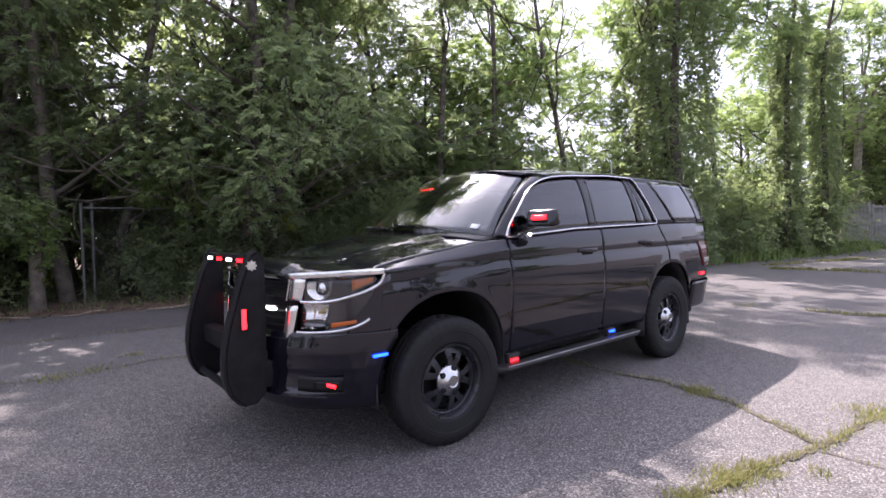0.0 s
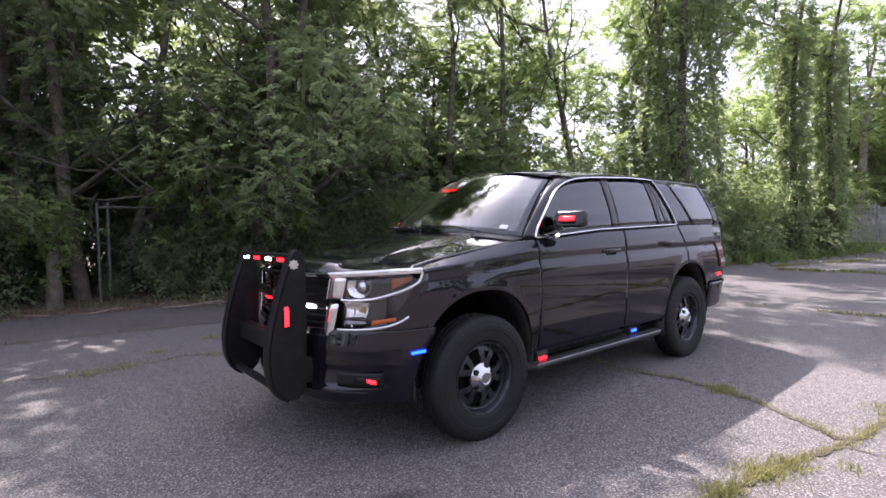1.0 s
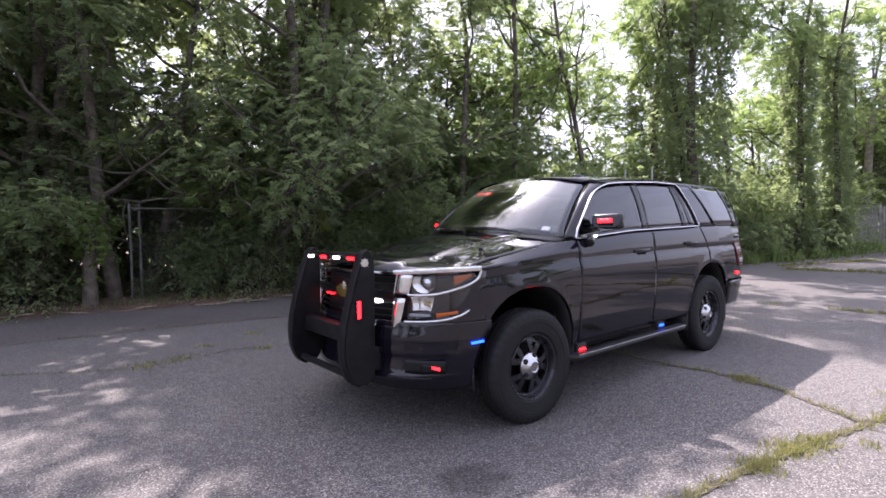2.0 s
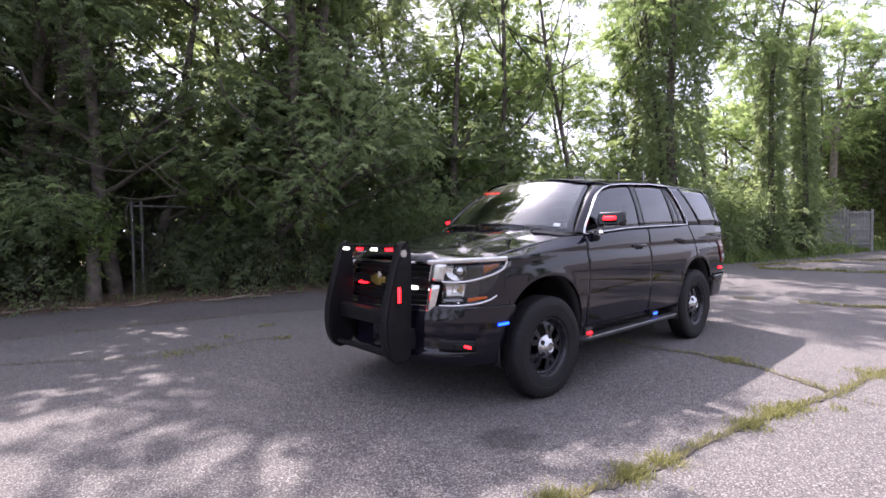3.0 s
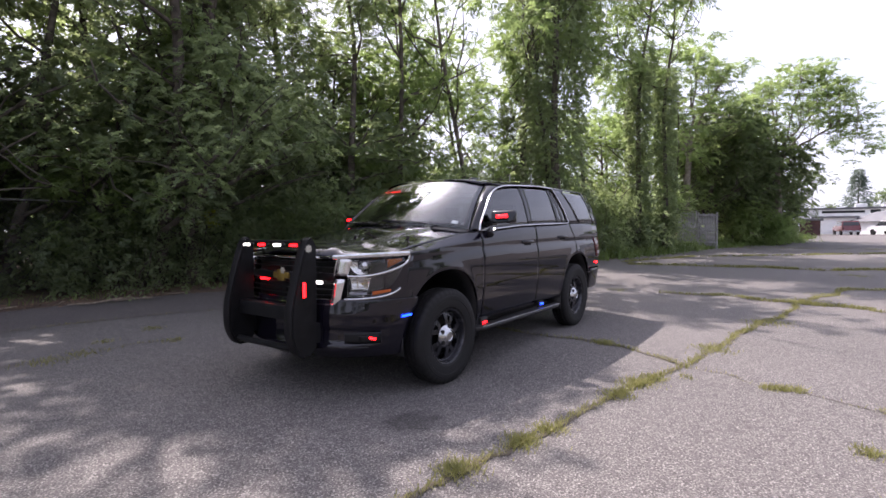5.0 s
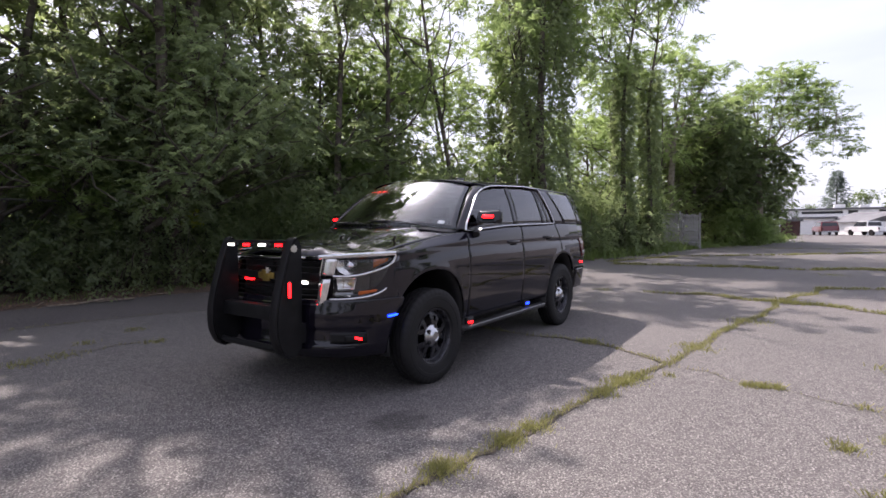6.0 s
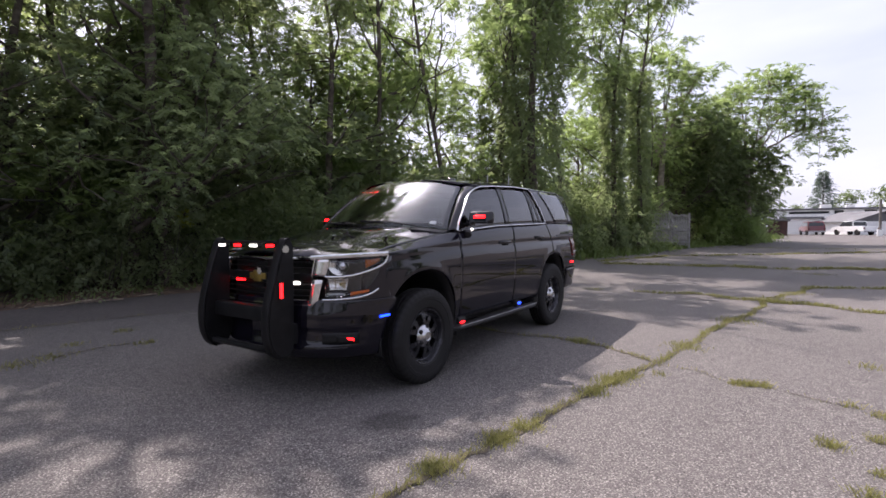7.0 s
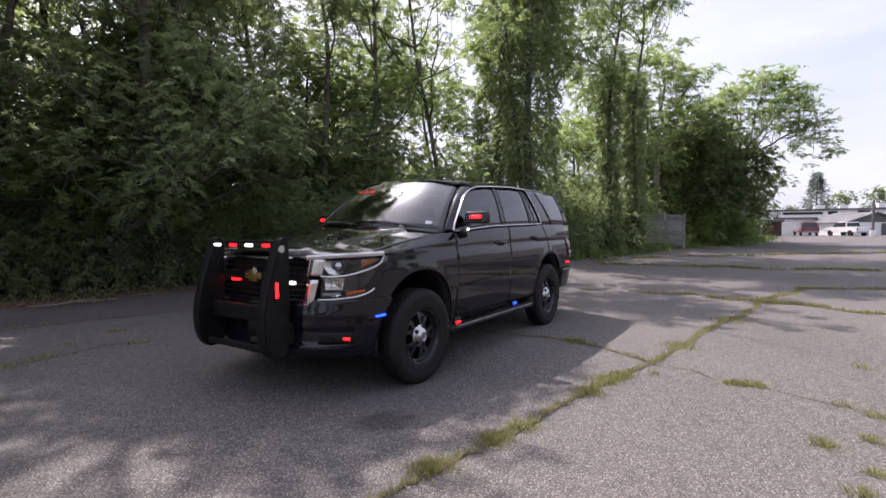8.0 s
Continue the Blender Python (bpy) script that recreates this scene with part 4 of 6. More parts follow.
def front_side_glass(sg):
    def f(u, v):
        xr = lerp(-0.60, -1.635, u)
        z0 = belt(xr) + 0.008
        z1 = max(pillar_top(xr - 0.02) - 0.014, z0 + 0.004)
        z = lerp(z0, z1, v)
        x = xr
        return Vector((x, glass_y(x, z) * sg, z))
    return patch("front_door_glass", f, 22, 10, TINTED, suv, -sg, "dark tinted side glass", 0.005)


SCREEN_LOW = spline([(-0.27, 0.0, 1.318), (-0.285, 0.3, 1.315), (-0.36, 0.61, 1.302), (-0.49, 0.885, 1.264)], 8)
SCREEN_TOP = spline([(-0.92, 0.0, 1.828), (-0.932, 0.235, 1.824), (-0.985, 0.48, 1.804), (-1.09, 0.685, 1.758)], 8)


def curve_at(c, u):
    k = u * (len(c) - 1)
    i = min(int(k), len(c) - 2)
    return c[i] + (c[i + 1] - c[i]) * (k - i)


def windscreen():
    def f(u, v):
        a = abs(2 * u - 1)
        p = lerp(curve_at(SCREEN_LOW, a), curve_at(SCREEN_TOP, a), v)
        bow = 0.03 * math.sin(math.pi * v)
        return Vector((p[0] + bow * 0.6, p[1] * (1 if u > 0.5 else -1), p[2] + bow * 0.7))
    return patch("windscreen", f, 28, 12, SCREEN, suv, 1, "curved windscreen glass reflecting trees and sun", 0.006)


def a_pillar(sg):
    def f(u, v):
        inner = lerp(curve_at(SCREEN_LOW, 1), curve_at(SCREEN_TOP, 1), v)
        k = v * (len(CHROME_FRONT) - 1) * 0.86
        i = min(int(k), len(CHROME_FRONT) - 2)
        cx, cz = CHROME_FRONT[i] + (CHROME_FRONT[i + 1] - CHROME_FRONT[i]) * (k - i)
        bow = 0.03 * math.sin(math.pi * v) * (1 - u)
        outer = Vector((cx, glass_y(cx, cz), cz))
        p = Vector(inner).lerp(outer, u) + Vector((0.018, 0.01, 0.012)) * math.sin(math.pi * u) + Vector((0.6, 0, 0.7)) * bow
        return Vector((p.x, p.y * sg, p.z))
    return patch("windscreen_pillar", f, 6, 16, PAINT, suv, -sg)


def roof_z(x):
    return float(np.interp(-x, [0.92, 1.4, 2.0, 2.6, 3.2, 3.7, 3.95], [1.828, 1.858, 1.878, 1.880, 1.868, 1.845, 1.815]))


def roof():
    def f(u, v):
        a = 2 * v - 1
        # front edge follows the windscreen's head
        x0 = float(np.interp(abs(a), [0, 0.35, 0.65, 0.82, 1.0], [-0.92, -0.932, -0.975, -1.08, -1.28]))
        x = lerp(x0, -3.95, u)
        yt = 0.80 * half_width(x)
        s = abs(a)
        y = yt * math.copysign(1 - (1 - s) ** 1.25, a) if s > 0 else 0.0
        t = abs(y) / yt
        zt = window_top(x)
        z = zt + (roof_z(x) - zt) * (1 - t ** 3.2) ** 0.72
        if u == 0:
            z = min(z, float(np.interp(abs(y), SCREEN_TOP[:, 1], SCREEN_TOP[:, 2])) + 0.004) if abs(y) < 0.685 else z
        return Vector((x, y, z))
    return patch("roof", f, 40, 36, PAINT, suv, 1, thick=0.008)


def hood_z(x, y):
    e = max(0.001, half_width(max(min(x, 0.93), -0.6)) - 0.085)
    t = min(1.0, abs(y) / e)
    edge = belt(max(min(x, 0.5), -0.6)) + (0.0 if x < 0.5 else -0.02)
    crown = 0.060 + 0.022 * smooth(0.5, -0.4, x)
    z = edge + crown * (1 - t ** 2.6)
    # raised centre between two ridges that narrow towards the nose
    ridge = lerp(0.60, 0.44, smooth(-0.6, 0.8, x))
    z += 0.020 * (1 - smooth(ridge - 0.02, ridge + 0.07, abs(y)))
    return z


def hood():
    def f(u, v):
        a = 2 * v - 1
        s = abs(a)
        yf = 0.87 * s
        xf = float(np.interp(yf, NOSE[:, 1], NOSE[:, 0])) - 0.035
        xr = -0.24 - 0.24 * s ** 2.2
        x = lerp(xf, xr, u ** 1.15)
        y = a * lerp(0.87, half_width(min(x, 0.9)) - 0.086 if x < 0.3 else 0.87, u)
        y = math.copysign(min(abs(y), half_width(min(x, 0.96)) - 0.05 * (x < 0.5)), a) if a else 0
        z = hood_z(x, y)
        nose_drop = 0.055 * max(0.0, 1 - (xf - x) / 0.13) ** 2
        return Vector((x, y, z - nose_drop))
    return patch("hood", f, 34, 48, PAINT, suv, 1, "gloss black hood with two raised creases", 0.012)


def tube_part(name, path, section, mat, parent, label="", up=(0, 0, 1), scales=None):
    v, f = sweep(path, section, up, scales)
    return mesh_object(name, v, f, mat, parent, label)


def chrome_surround(sg):
    pts = []
    for x in np.linspace(-0.61, -2.72, 26):
        z = belt(x) + 0.004
        pts.append((x, (glass_y(x, z) + 0.006) * sg, z))
    pts.append((-2.745, (glass_y(-2.73, 1.36) + 0.006) * sg, 1.36))
    for t in np.linspace(0.12, 0.92, 8):
        x, z = lerp(-2.745, -2.53, t), lerp(1.35, 1.775, t)
        pts.append((x, (glass_y(x, z) + 0.006) * sg, z))
    for x in np.linspace(-2.50, -1.46, 14):
        z = window_top(x) - 0.004
        pts.append((x, (glass_y(x, z) + 0.006) * sg, z))
    for x, z in CHROME_FRONT[::-1][4:]:
        pts.append((x, (glass_y(x, z) + 0.006) * sg, z))
    pts.append(pts[0])
    return tube_part("window_surround", pts, rounded(0.012, 0.031, 0.4, 2), CHROME, suv, "bright chrome strip round the side windows", up=(0, sg, 0.2))


def window_rails(sg):
    """Dark rails behind the upper and lower edges of the side glass."""
    def high(u, v):
        x = lerp(-0.80, -3.93, u)
        z = min(window_top(x), pillar_top(x)) + lerp(-0.032, 0.004, v)
        return Vector((x, (glass_y(x, z) - 0.008) * sg, z))
    patch("upper_rail", high, 40, 2, PLASTIC, suv, -sg)
    def low(u, v):
        x = lerp(-0.62, -4.0, u)
        z = belt(x) + lerp(-0.01, 0.03, v)
        return Vector((x, (glass_y(x, z) - 0.008) * sg, z))
    patch("belt_rail", low, 30, 2, PLASTIC, suv, -sg)


def arc_strip(name, knots, width, depth, mat, parent, sg, out=0.012, label=""):
    """A bar that follows the rounded nose through (s, z) knots."""
    pts = [nose(s, z, out, sg) for s, z in spline(knots, 6)]
    return tube_part(name, pts, rounded(depth, width, 0.35, 2), mat, parent, label)


def nose_patch(name, s0, s1, z0, z1, out, mat, parent, sg, label="", nu=10, nv=5, thick=0.01):
    """A skin on the nose; z0 and z1 are heights or functions of the share along."""
    def f(u, v):
        a = z0(u) if callable(z0) else z0
        b = z1(u) if callable(z1) else z1
        return nose(lerp(s0, s1, u), lerp(a, b, v), out, sg)
    return patch(name, f, nu, nv, mat, parent, -sg, label, thick)


def headlight(sg):
    lamp = nose_patch("headlight", nose_s(0.655), nose_s(0.945), lambda u: lerp(0.755, 1.02, u ** 4), 1.075, -0.055, VOID, suv, sg, "split headlight with chrome bars and amber marker", 12, 6)
    S = nose_s
    arc_strip("upper_chrome_bar", [(S(0.545), 1.070), (S(0.66), 1.078), (S(0.80), 1.086), (S(0.88), 1.091), (S(0.955), 1.094)], 0.036, 0.020, CHROME, lamp, sg, 0.006)
    arc_strip("middle_chrome_bar", [(S(0.655), 0.925), (S(0.72), 0.922), (S(0.78), 0.926), (S(0.83), 0.935), (S(0.88), 0.955), (S(0.925), 0.985), (S(0.949), 1.025), (S(0.956), 1.080)], 0.017, 0.016, CHROME, lamp, sg, 0.006)
    arc_strip("lower_chrome_bar", [(S(0.64), 0.746), (S(0.71), 0.747), (S(0.78), 0.751), (S(0.84), 0.759), (S(0.88), 0.771), (S(0.912), 0.793), (S(0.930), 0.820)], 0.017, 0.018, CHROME, lamp, sg, 0.008)
    # projector in its ring, bright bowl round it, and markers
    turn_z = radians(-58) if sg > 0 else radians(-122)
    def turned(name, y, z, out, prof, mat, label="", squash=1.0):
        v, f = lathe(prof, 32)
        m = Matrix.Translation(nose(S(y), z, out, sg)) @ Matrix.Rotation(turn_z, 4, "Z") @ Matrix.Diagonal((squash, 1, 1, 1))
        return mesh_object(name, [m @ Vector(p) for p in v], f, mat, lamp, label)
    turned("reflector_bowl", 0.742, 1.0, -0.034, [(0.030, -0.014), (0.046, -0.009), (0.060, 0.002), (0.068, 0.007), (0.069, -0.01)], REFLECTOR, "bright reflector bowl", 1.15)
    turned("projector_lens", 0.765, 1.002, -0.022, [(0.0, 0.020), (0.014, 0.0185), (0.026, 0.012), (0.032, 0.002), (0.034, -0.02)], CHROME, "round projector lens")
    turned("projector_ring", 0.765, 1.002, -0.022, [(0.033, -0.02), (0.034, 0.008), (0.038, 0.012), (0.042, 0.008), (0.043, -0.02)], DARK_TRIM, "black ring")
    nose_patch("amber_marker", S(0.888), S(0.938), lambda u: lerp(0.985, 1.035, u), lambda u: lerp(1.040, 1.062, u), -0.012, AMBER, lamp, sg, "amber side marker", 5, 3)
    # lower bowl: a stepped cup, bright above and gold below
    def cup(u, v):
        y = lerp(lerp(0.69, 0.675, v), lerp(0.79, 0.805, v), u)
        deep = -0.05 + 0.038 * abs(2 * u - 1) ** 2 + 0.022 * abs(2 * v - 1) ** 2 + 0.006 * (int(u * 6) % 2)
        return nose(S(y), lerp(0.822, 0.908, v), deep, sg)
    patch("lower_reflector", cup, 18, 10, REFLECTOR, lamp, -sg, "faceted bright lower reflector", 0.004, 20)
    turned("bulb", 0.755, 0.862, -0.03, [(0.0, 0.018), (0.008, 0.016), (0.011, 0.006), (0.011, -0.02)], GOLD, "small bulb")
    nose_patch("light_strip", S(0.67), S(0.78), 0.785, 0.802, -0.022, SATIN, lamp, sg, nu=8, nv=2)
    nose_patch("turn_marker", S(0.815), S(0.900), lambda u: lerp(0.775, 0.800, u), lambda u: lerp(0.804, 0.818, u), 0.003, AMBER, lamp, sg, "amber turn marker", 5, 3)
    nose_patch("lamp_housing", S(0.655), S(0.90), lambda u: lerp(0.905, 0.955, u ** 2), lambda u: lerp(0.922, 0.972, u ** 2), -0.012, DARK_TRIM, lamp, sg)
    nose_patch("lamp_cover", S(0.655), S(0.945), lambda u: lerp(0.765, 1.03, u ** 4), 1.065, 0.0, LAMP_GLASS, lamp, sg, "clear lamp cover", 14, 6, 0.004)
    # body colour round the lower outer corner of the lamp
    nose_patch("lamp_surround", S(0.87), S(0.965), 0.715, lambda u: lerp(0.955, 1.075, u), -0.003, PAINT, lamp, sg, nu=6, nv=8)
    nose_patch("lower_surround", S(0.60), S(0.872), 0.715, lambda u: lerp(0.738, 0.80, u ** 2), 0.002, PAINT, lamp, sg, nu=10, nv=3)
    # bright corner pieces between lamp and grille
    for pname, b0, b1, t0, t1, z0, z1 in (("corner_chrome_plate", 0.524, 0.604, 0.556, 0.640, 0.672, 0.900), ("corner_lens", 0.565, 0.66, 0.588, 0.685, 0.928, 1.058)):
        def f(u, v, b0=b0, b1=b1, t0=t0, t1=t1, z0=z0, z1=z1):
            y = lerp(lerp(b0, b1, u), lerp(t0, t1, u), v)
            z = lerp(z0 + 0.03 * u * (z0 < 0.8), z1, v)
            return nose(S(y), z, 0.006 + 0.008 * math.sin(math.pi * u), sg)
        patch(pname, f, 6, 6, PLATE, lamp, -sg, "plain bright corner plate", 0.006)
    arc_strip("corner_edge", [(S(0.552), 0.926), (S(0.565), 1.0), (S(0.575), 1.062)], 0.012, 0.014, CHROME, lamp, sg, 0.006)
    return lamp


def bumper():
    prof = [(0.738, -0.005), (0.728, 0.0), (0.69, 0.003), (0.65, 0.008), (0.62, 0.010), (0.60, 0.006), (0.525, 0.003), (0.51, -0.006), (0.49, -0.008), (0.40, -0.006), (0.385, 0.004), (0.36, 0.004), (0.33, -0.008), (0.29, -0.05)]
    def f(u, v):
        a = 2 * u - 1
        k = v * (len(prof) - 1)
        i = min(int(k), len(prof) - 2)
        z = lerp(prof[i][0], prof[i + 1][0], k - i)
        o = lerp(prof[i][1], prof[i + 1][1], k - i)
        end = math.sqrt(max(0.505 ** 2 - (z - 0.385) ** 2, 0.35 ** 2))
        end = nose_s_x(max(end, 0.40))
        s = abs(a) * end
        fade = 1 - 0.9 * smooth(0.6, 0.9, abs(a))
        tuck = half_width(float(np.interp(s, NOSE_S, NOSE[:, 0]))) * (1 - side_share(z))
        return nose(s, z, o * fade - tuck * smooth(0.5, 0.85, abs(a)), 1 if a >= 0 else -1)
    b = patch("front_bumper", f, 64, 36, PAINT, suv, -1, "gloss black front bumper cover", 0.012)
    for sg in (1, -1):
        nose_patch("lower_valance", nose_s(0.10), nose_s(0.86), lambda u: 0.402, lambda u: lerp(0.497, 0.488, u), 0.002, GRILLE_BLACK, b, sg, "matt black lower valance", 12, 4)
        fog = nose_patch("fog_lamp", nose_s(0.74), nose_s(0.85), 0.41, 0.465, 0.008, GRILLE_BLACK, b, sg, "small fog lamp", 5, 4)
        nose_patch("lens", nose_s(0.80), nose_s(0.835), lambda u: lerp(0.440, 0.426, u), lambda u: lerp(0.456, 0.446, u), 0.014, RED_LIT, fog, sg, "lit red insert", 4, 3)
        arc_strip("lower_lip", [(nose_s(0.2), 0.372), (nose_s(0.55), 0.372), (nose_s(0.80), 0.376)], 0.007, 0.010, PLASTIC, b, sg, 0.010)
        arc_strip("warning_light", [(nose_s_x(0.55), 0.596), (nose_s_x(0.508), 0.599), (nose_s_x(0.466), 0.602)], 0.017, 0.012, BLUE_LIT, b, sg, 0.006, "slim warning light lit blue")
    return b


def grille():
    g = nose_patch("grille", 0.0, nose_s(0.555), 0.69, 1.07, -0.075, VOID, suv, 1, "black slatted grille with a gold emblem", 8, 4)
    nose_patch("backing", 0.0, nose_s(0.555), 0.69, 1.07, -0.075, VOID, g, -1, nu=8, nv=4)
    def bar(name, z, h, d, mat, out=0.0, lab=""):
        s1 = nose_s(0.555)
        pts = [nose(abs(s), z, out, 1 if s >= 0 else -1) for s in np.linspace(-s1, s1, 21)]
        return tube_part(name, pts, rounded(d, h, 0.3, 2), mat, g, lab)
    bar("top_bar", 1.066, 0.022, 0.03, CHROME, 0.0, "chrome top bar")
    bar("middle_bar", 0.915, 0.062, 0.03, GRILLE_BLACK, 0.0, "black middle bar")
    bar("bottom_bar", 0.70, 0.022, 0.03, CHROME, 0.0, "chrome bottom bar")
    for z in (0.985, 1.03, 0.855, 0.81, 0.765):
        bar("slat", z, 0.010, 0.03, GRILLE_BLACK, -0.034)
    for z in (0.948, 0.882):
        bar("bright_line", z, 0.004, 0.012, WHEEL_STEEL, 0.01)
    bm = bmesh.new()
    add_box(bm, (0.985, -0.105, 0.888), (1.003, 0.105, 0.940), 0.012)
    add_box(bm, (0.985, -0.05, 0.866), (1.006, 0.05, 0.962), 0.012)
    part("emblem", bm, GOLD, g, "plain gold emblem plate")
    ring = [((0.034 if i % 2 == 0 else 0.019) * math.cos(math.pi * i / 6), (0.034 if i % 2 == 0 else 0.019) * math.sin(math.pi * i / 6)) for i in range(12)]
    v = [(1.004, 0.035 + a, 0.955 + b) for a, b in ring] + [(1.012, 0.035 + a * 0.85, 0.955 + b * 0.85) for a, b in ring]
    f = [(i, (i + 1) % 12, 12 + (i + 1) % 12, 12 + i) for i in range(12)] + [tuple(range(12, 24))]
    mesh_object("star_badge", v, f, BADGE, g, "small silver star", smooth=False)
    for y in (-0.31, 0.39):
        box("warning_light", (0.925, y - 0.05, 0.858), (0.957, y + 0.05, 0.886), WHITE_LIT if y > 0 else RED_LIT, g, 0.004, "lit grille warning light")
    return g


BAR_FRONT = spline([(1.03, 1.222), (1.055, 1.220), (1.085, 1.197), (1.115, 1.12), (1.15, 1.02), (1.185, 0.90), (1.218, 0.78), (1.242, 0.66), (1.247, 0.54), (1.232, 0.44), (1.192, 0.358), (1.135, 0.318), (1.07, 0.315)], 4)


def push_bar():
    root = part("push_bumper", bar_plate(0.42, 0.043, 0.0), BLACK_STEEL, suv, "black steel push bumper with rubber-faced uprights")
    part("upright", bar_plate(-0.42, 0.043, 0.0), BLACK_STEEL, root)
    for y in (0.42, -0.42):
        sg = 1 if y > 0 else -1
        pts = [(x - 0.002, y, z) for x, z in BAR_FRONT[3:-4]]
        tube_part("rubber_strip", pts, rounded(0.084, 0.018, 0.4, 2), RUBBER_STRIP, root, "ribbed black rubber facing", up=(1, 0, 0.01))
        lamp = box("warning_light", (1.117, min(y + 0.038 * sg, y + 0.054 * sg), 0.766), (1.154, max(y + 0.038 * sg, y + 0.054 * sg), 0.898), DARK_TRIM, root, 0.005, "upright warning light lit red")
        box("lens", (1.123, min(y + 0.05 * sg, y + 0.06 * sg), 0.774), (1.148, max(y + 0.05 * sg, y + 0.06 * sg), 0.890), RED_LIT, lamp, 0.003, "red lit lens")
        box("mounting_arm", (0.80, y - 0.035, 0.40), (1.08, y + 0.035, 0.56), BLACK_STEEL, root, 0.01)
    # badge of eight points on the outer face of one upright
    ring = []
    for i in range(16):
        r, a = (0.036 if i % 2 == 0 else 0.025), math.pi * i / 8
        ring.append((r * math.cos(a), r * math.sin(a)))
    v = [Vector((1.077 + a, 0.459, 1.142 + b)) for a, b in ring] + [Vector((1.077 + a * 0.88, 0.466, 1.142 + b * 0.88)) for a, b in ring]
    f = [(i, (i + 1) % 16, 16 + (i + 1) % 16, 16 + i) for i in range(16)] + [tuple(range(16, 32))]
    mesh_object("star_badge", v, f, BADGE, root, "small silver eight-pointed badge", smooth=False)
    tube_part("top_rail", [(1.08, -0.40, 1.195), (1.08, 0.40, 1.195)], rounded(0.045, 0.022, 0.3), BLACK_STEEL, root)
    for k, y in enumerate((-0.335, -0.12, 0.09, 0.30)):
        lamp = box("light_module", (1.06, y - 0.06, 1.152), (1.092, y + 0.06, 1.182), DARK_TRIM, root, 0.006, "small lit warning light under the top rail")
        box("lens", (1.089, y - 0.045, 1.157), (1.10, y + 0.045, 1.178), RED_LIT if k % 2 else WHITE_LIT, lamp, 0.003)
    bm = bmesh.new()
    add_box(bm, (1.06, -0.385, 0.58), (1.15, 0.385, 0.70), 0.018)
    part("centre_channel", bm, BLACK_STEEL, root, "broad steel cross channel")
    tube_part("lower_rail", [(1.16, -0.395, 0.375), (1.16, 0.395, 0.375)], rounded(0.05, 0.05, 0.5, 4), BLACK_STEEL, root)
    return root


def bar_plate(y, half, out):
    """The deep bowed plate of one upright."""
    outline = [(x + out, z) for x, z in BAR_FRONT] + [(1.012, 0.37), (1.005, 0.60), (1.0, 0.80), (0.998, 1.0), (1.0, 1.16)]
    bm = bmesh.new()
    rows = [[bm.verts.new((x, y + s * half, z)) for x, z in outline] for s in (-1, 1)]
    bm.faces.new(rows[0])
    bm.faces.new(rows[1][::-1])
    n = len(outline)
    for i in range(n):
        k = (i + 1) % n
        bm.faces.new((rows[0][i], rows[1][i], rows[1][k], rows[0][k]))
    bmesh.ops.recalc_face_normals(bm, faces=bm.faces)
    sharp = [e for e in bm.edges if e.calc_face_angle(0) > 0.9]
    bmesh.ops.bevel(bm, geom=sharp, offset=0.012, segments=3, affect="EDGES")
    return bm


def mirror(sg):
    bm = bmesh.new()
    add_box(bm, (-0.90, 0.955, 1.335), (-0.76, 1.195, 1.462), 0.035, segments=3)
    for v in bm.verts:
        if v.co.x > -0.81:
            v.co.x -= 0.05 * (v.co.y - 0.955) / 0.28 + 0.03 * (v.co.z - 1.335) / 0.13
        v.co.y *= sg
    m = part("wing_mirror", bm, DARK_TRIM, suv, "black wing mirror with a slim warning light")
    box("arm", (-0.86, min(0.91 * sg, 0.99 * sg), 1.316), (-0.76, max(0.91 * sg, 0.99 * sg), 1.355), DARK_TRIM, m, 0.012)
    def strip(u, v):
        y, z = lerp(1.02, 1.135, u), lerp(1.388, 1.418, v)
        return Vector((-0.754 - 0.05 * (y - 0.955) / 0.28 - 0.03 * (z - 1.335) / 0.13, y * sg, z))
    # added shield that keeps the red strip's reflection off the fender
    box("added_lamp_shield", (-0.82, min(1.015 * sg, 1.14 * sg), 1.376), (-0.738, max(1.015 * sg, 1.14 * sg), 1.384), DARK_TRIM, m, 0.003)
    patch("warning_light", strip, 4, 2, RED_LIT, m, sg, "warning light strip lit red", 0.008)
    box("mirror_glass", (-0.904, min(0.98 * sg, 1.16 * sg), 1.355), (-0.898, max(0.98 * sg, 1.16 * sg), 1.45), CHROME, m)
    return m


def spotlight():
    v, f = lathe([(0.0, 0.038), (0.03, 0.036), (0.038, 0.027), (0.04, 0.0), (0.034, -0.03), (0.02, -0.052), (0.0, -0.058)], 24)
    turn = Matrix.Translation((-0.72, 0.985, 1.238)) @ Matrix.Rotation(radians(-60), 4, "Z") @ Matrix.Rotation(radians(-20), 4, "X")
    s = mesh_object("spotlight", [turn @ Vector(p) for p in v], f, DARK_TRIM, suv, "black pillar spotlight")
    tube_part("stem", [(-0.725, 0.98, 1.243), (-0.735, 0.93, 1.275)], circle(0.014), CHROME, s)
    v, f = lathe([(0.0, 0.018), (0.007, 0.017), (0.011, 0.009), (0.012, 0.0)], 16)
    turn = Matrix.Translation((-0.785, 0.995, 1.28)) @ Matrix.Rotation(radians(-45), 4, "Z")
    mesh_object("pillar_light", [turn @ Vector(p) for p in v], f, WHITE_LIT, s, "small lit white pillar light")
    return s


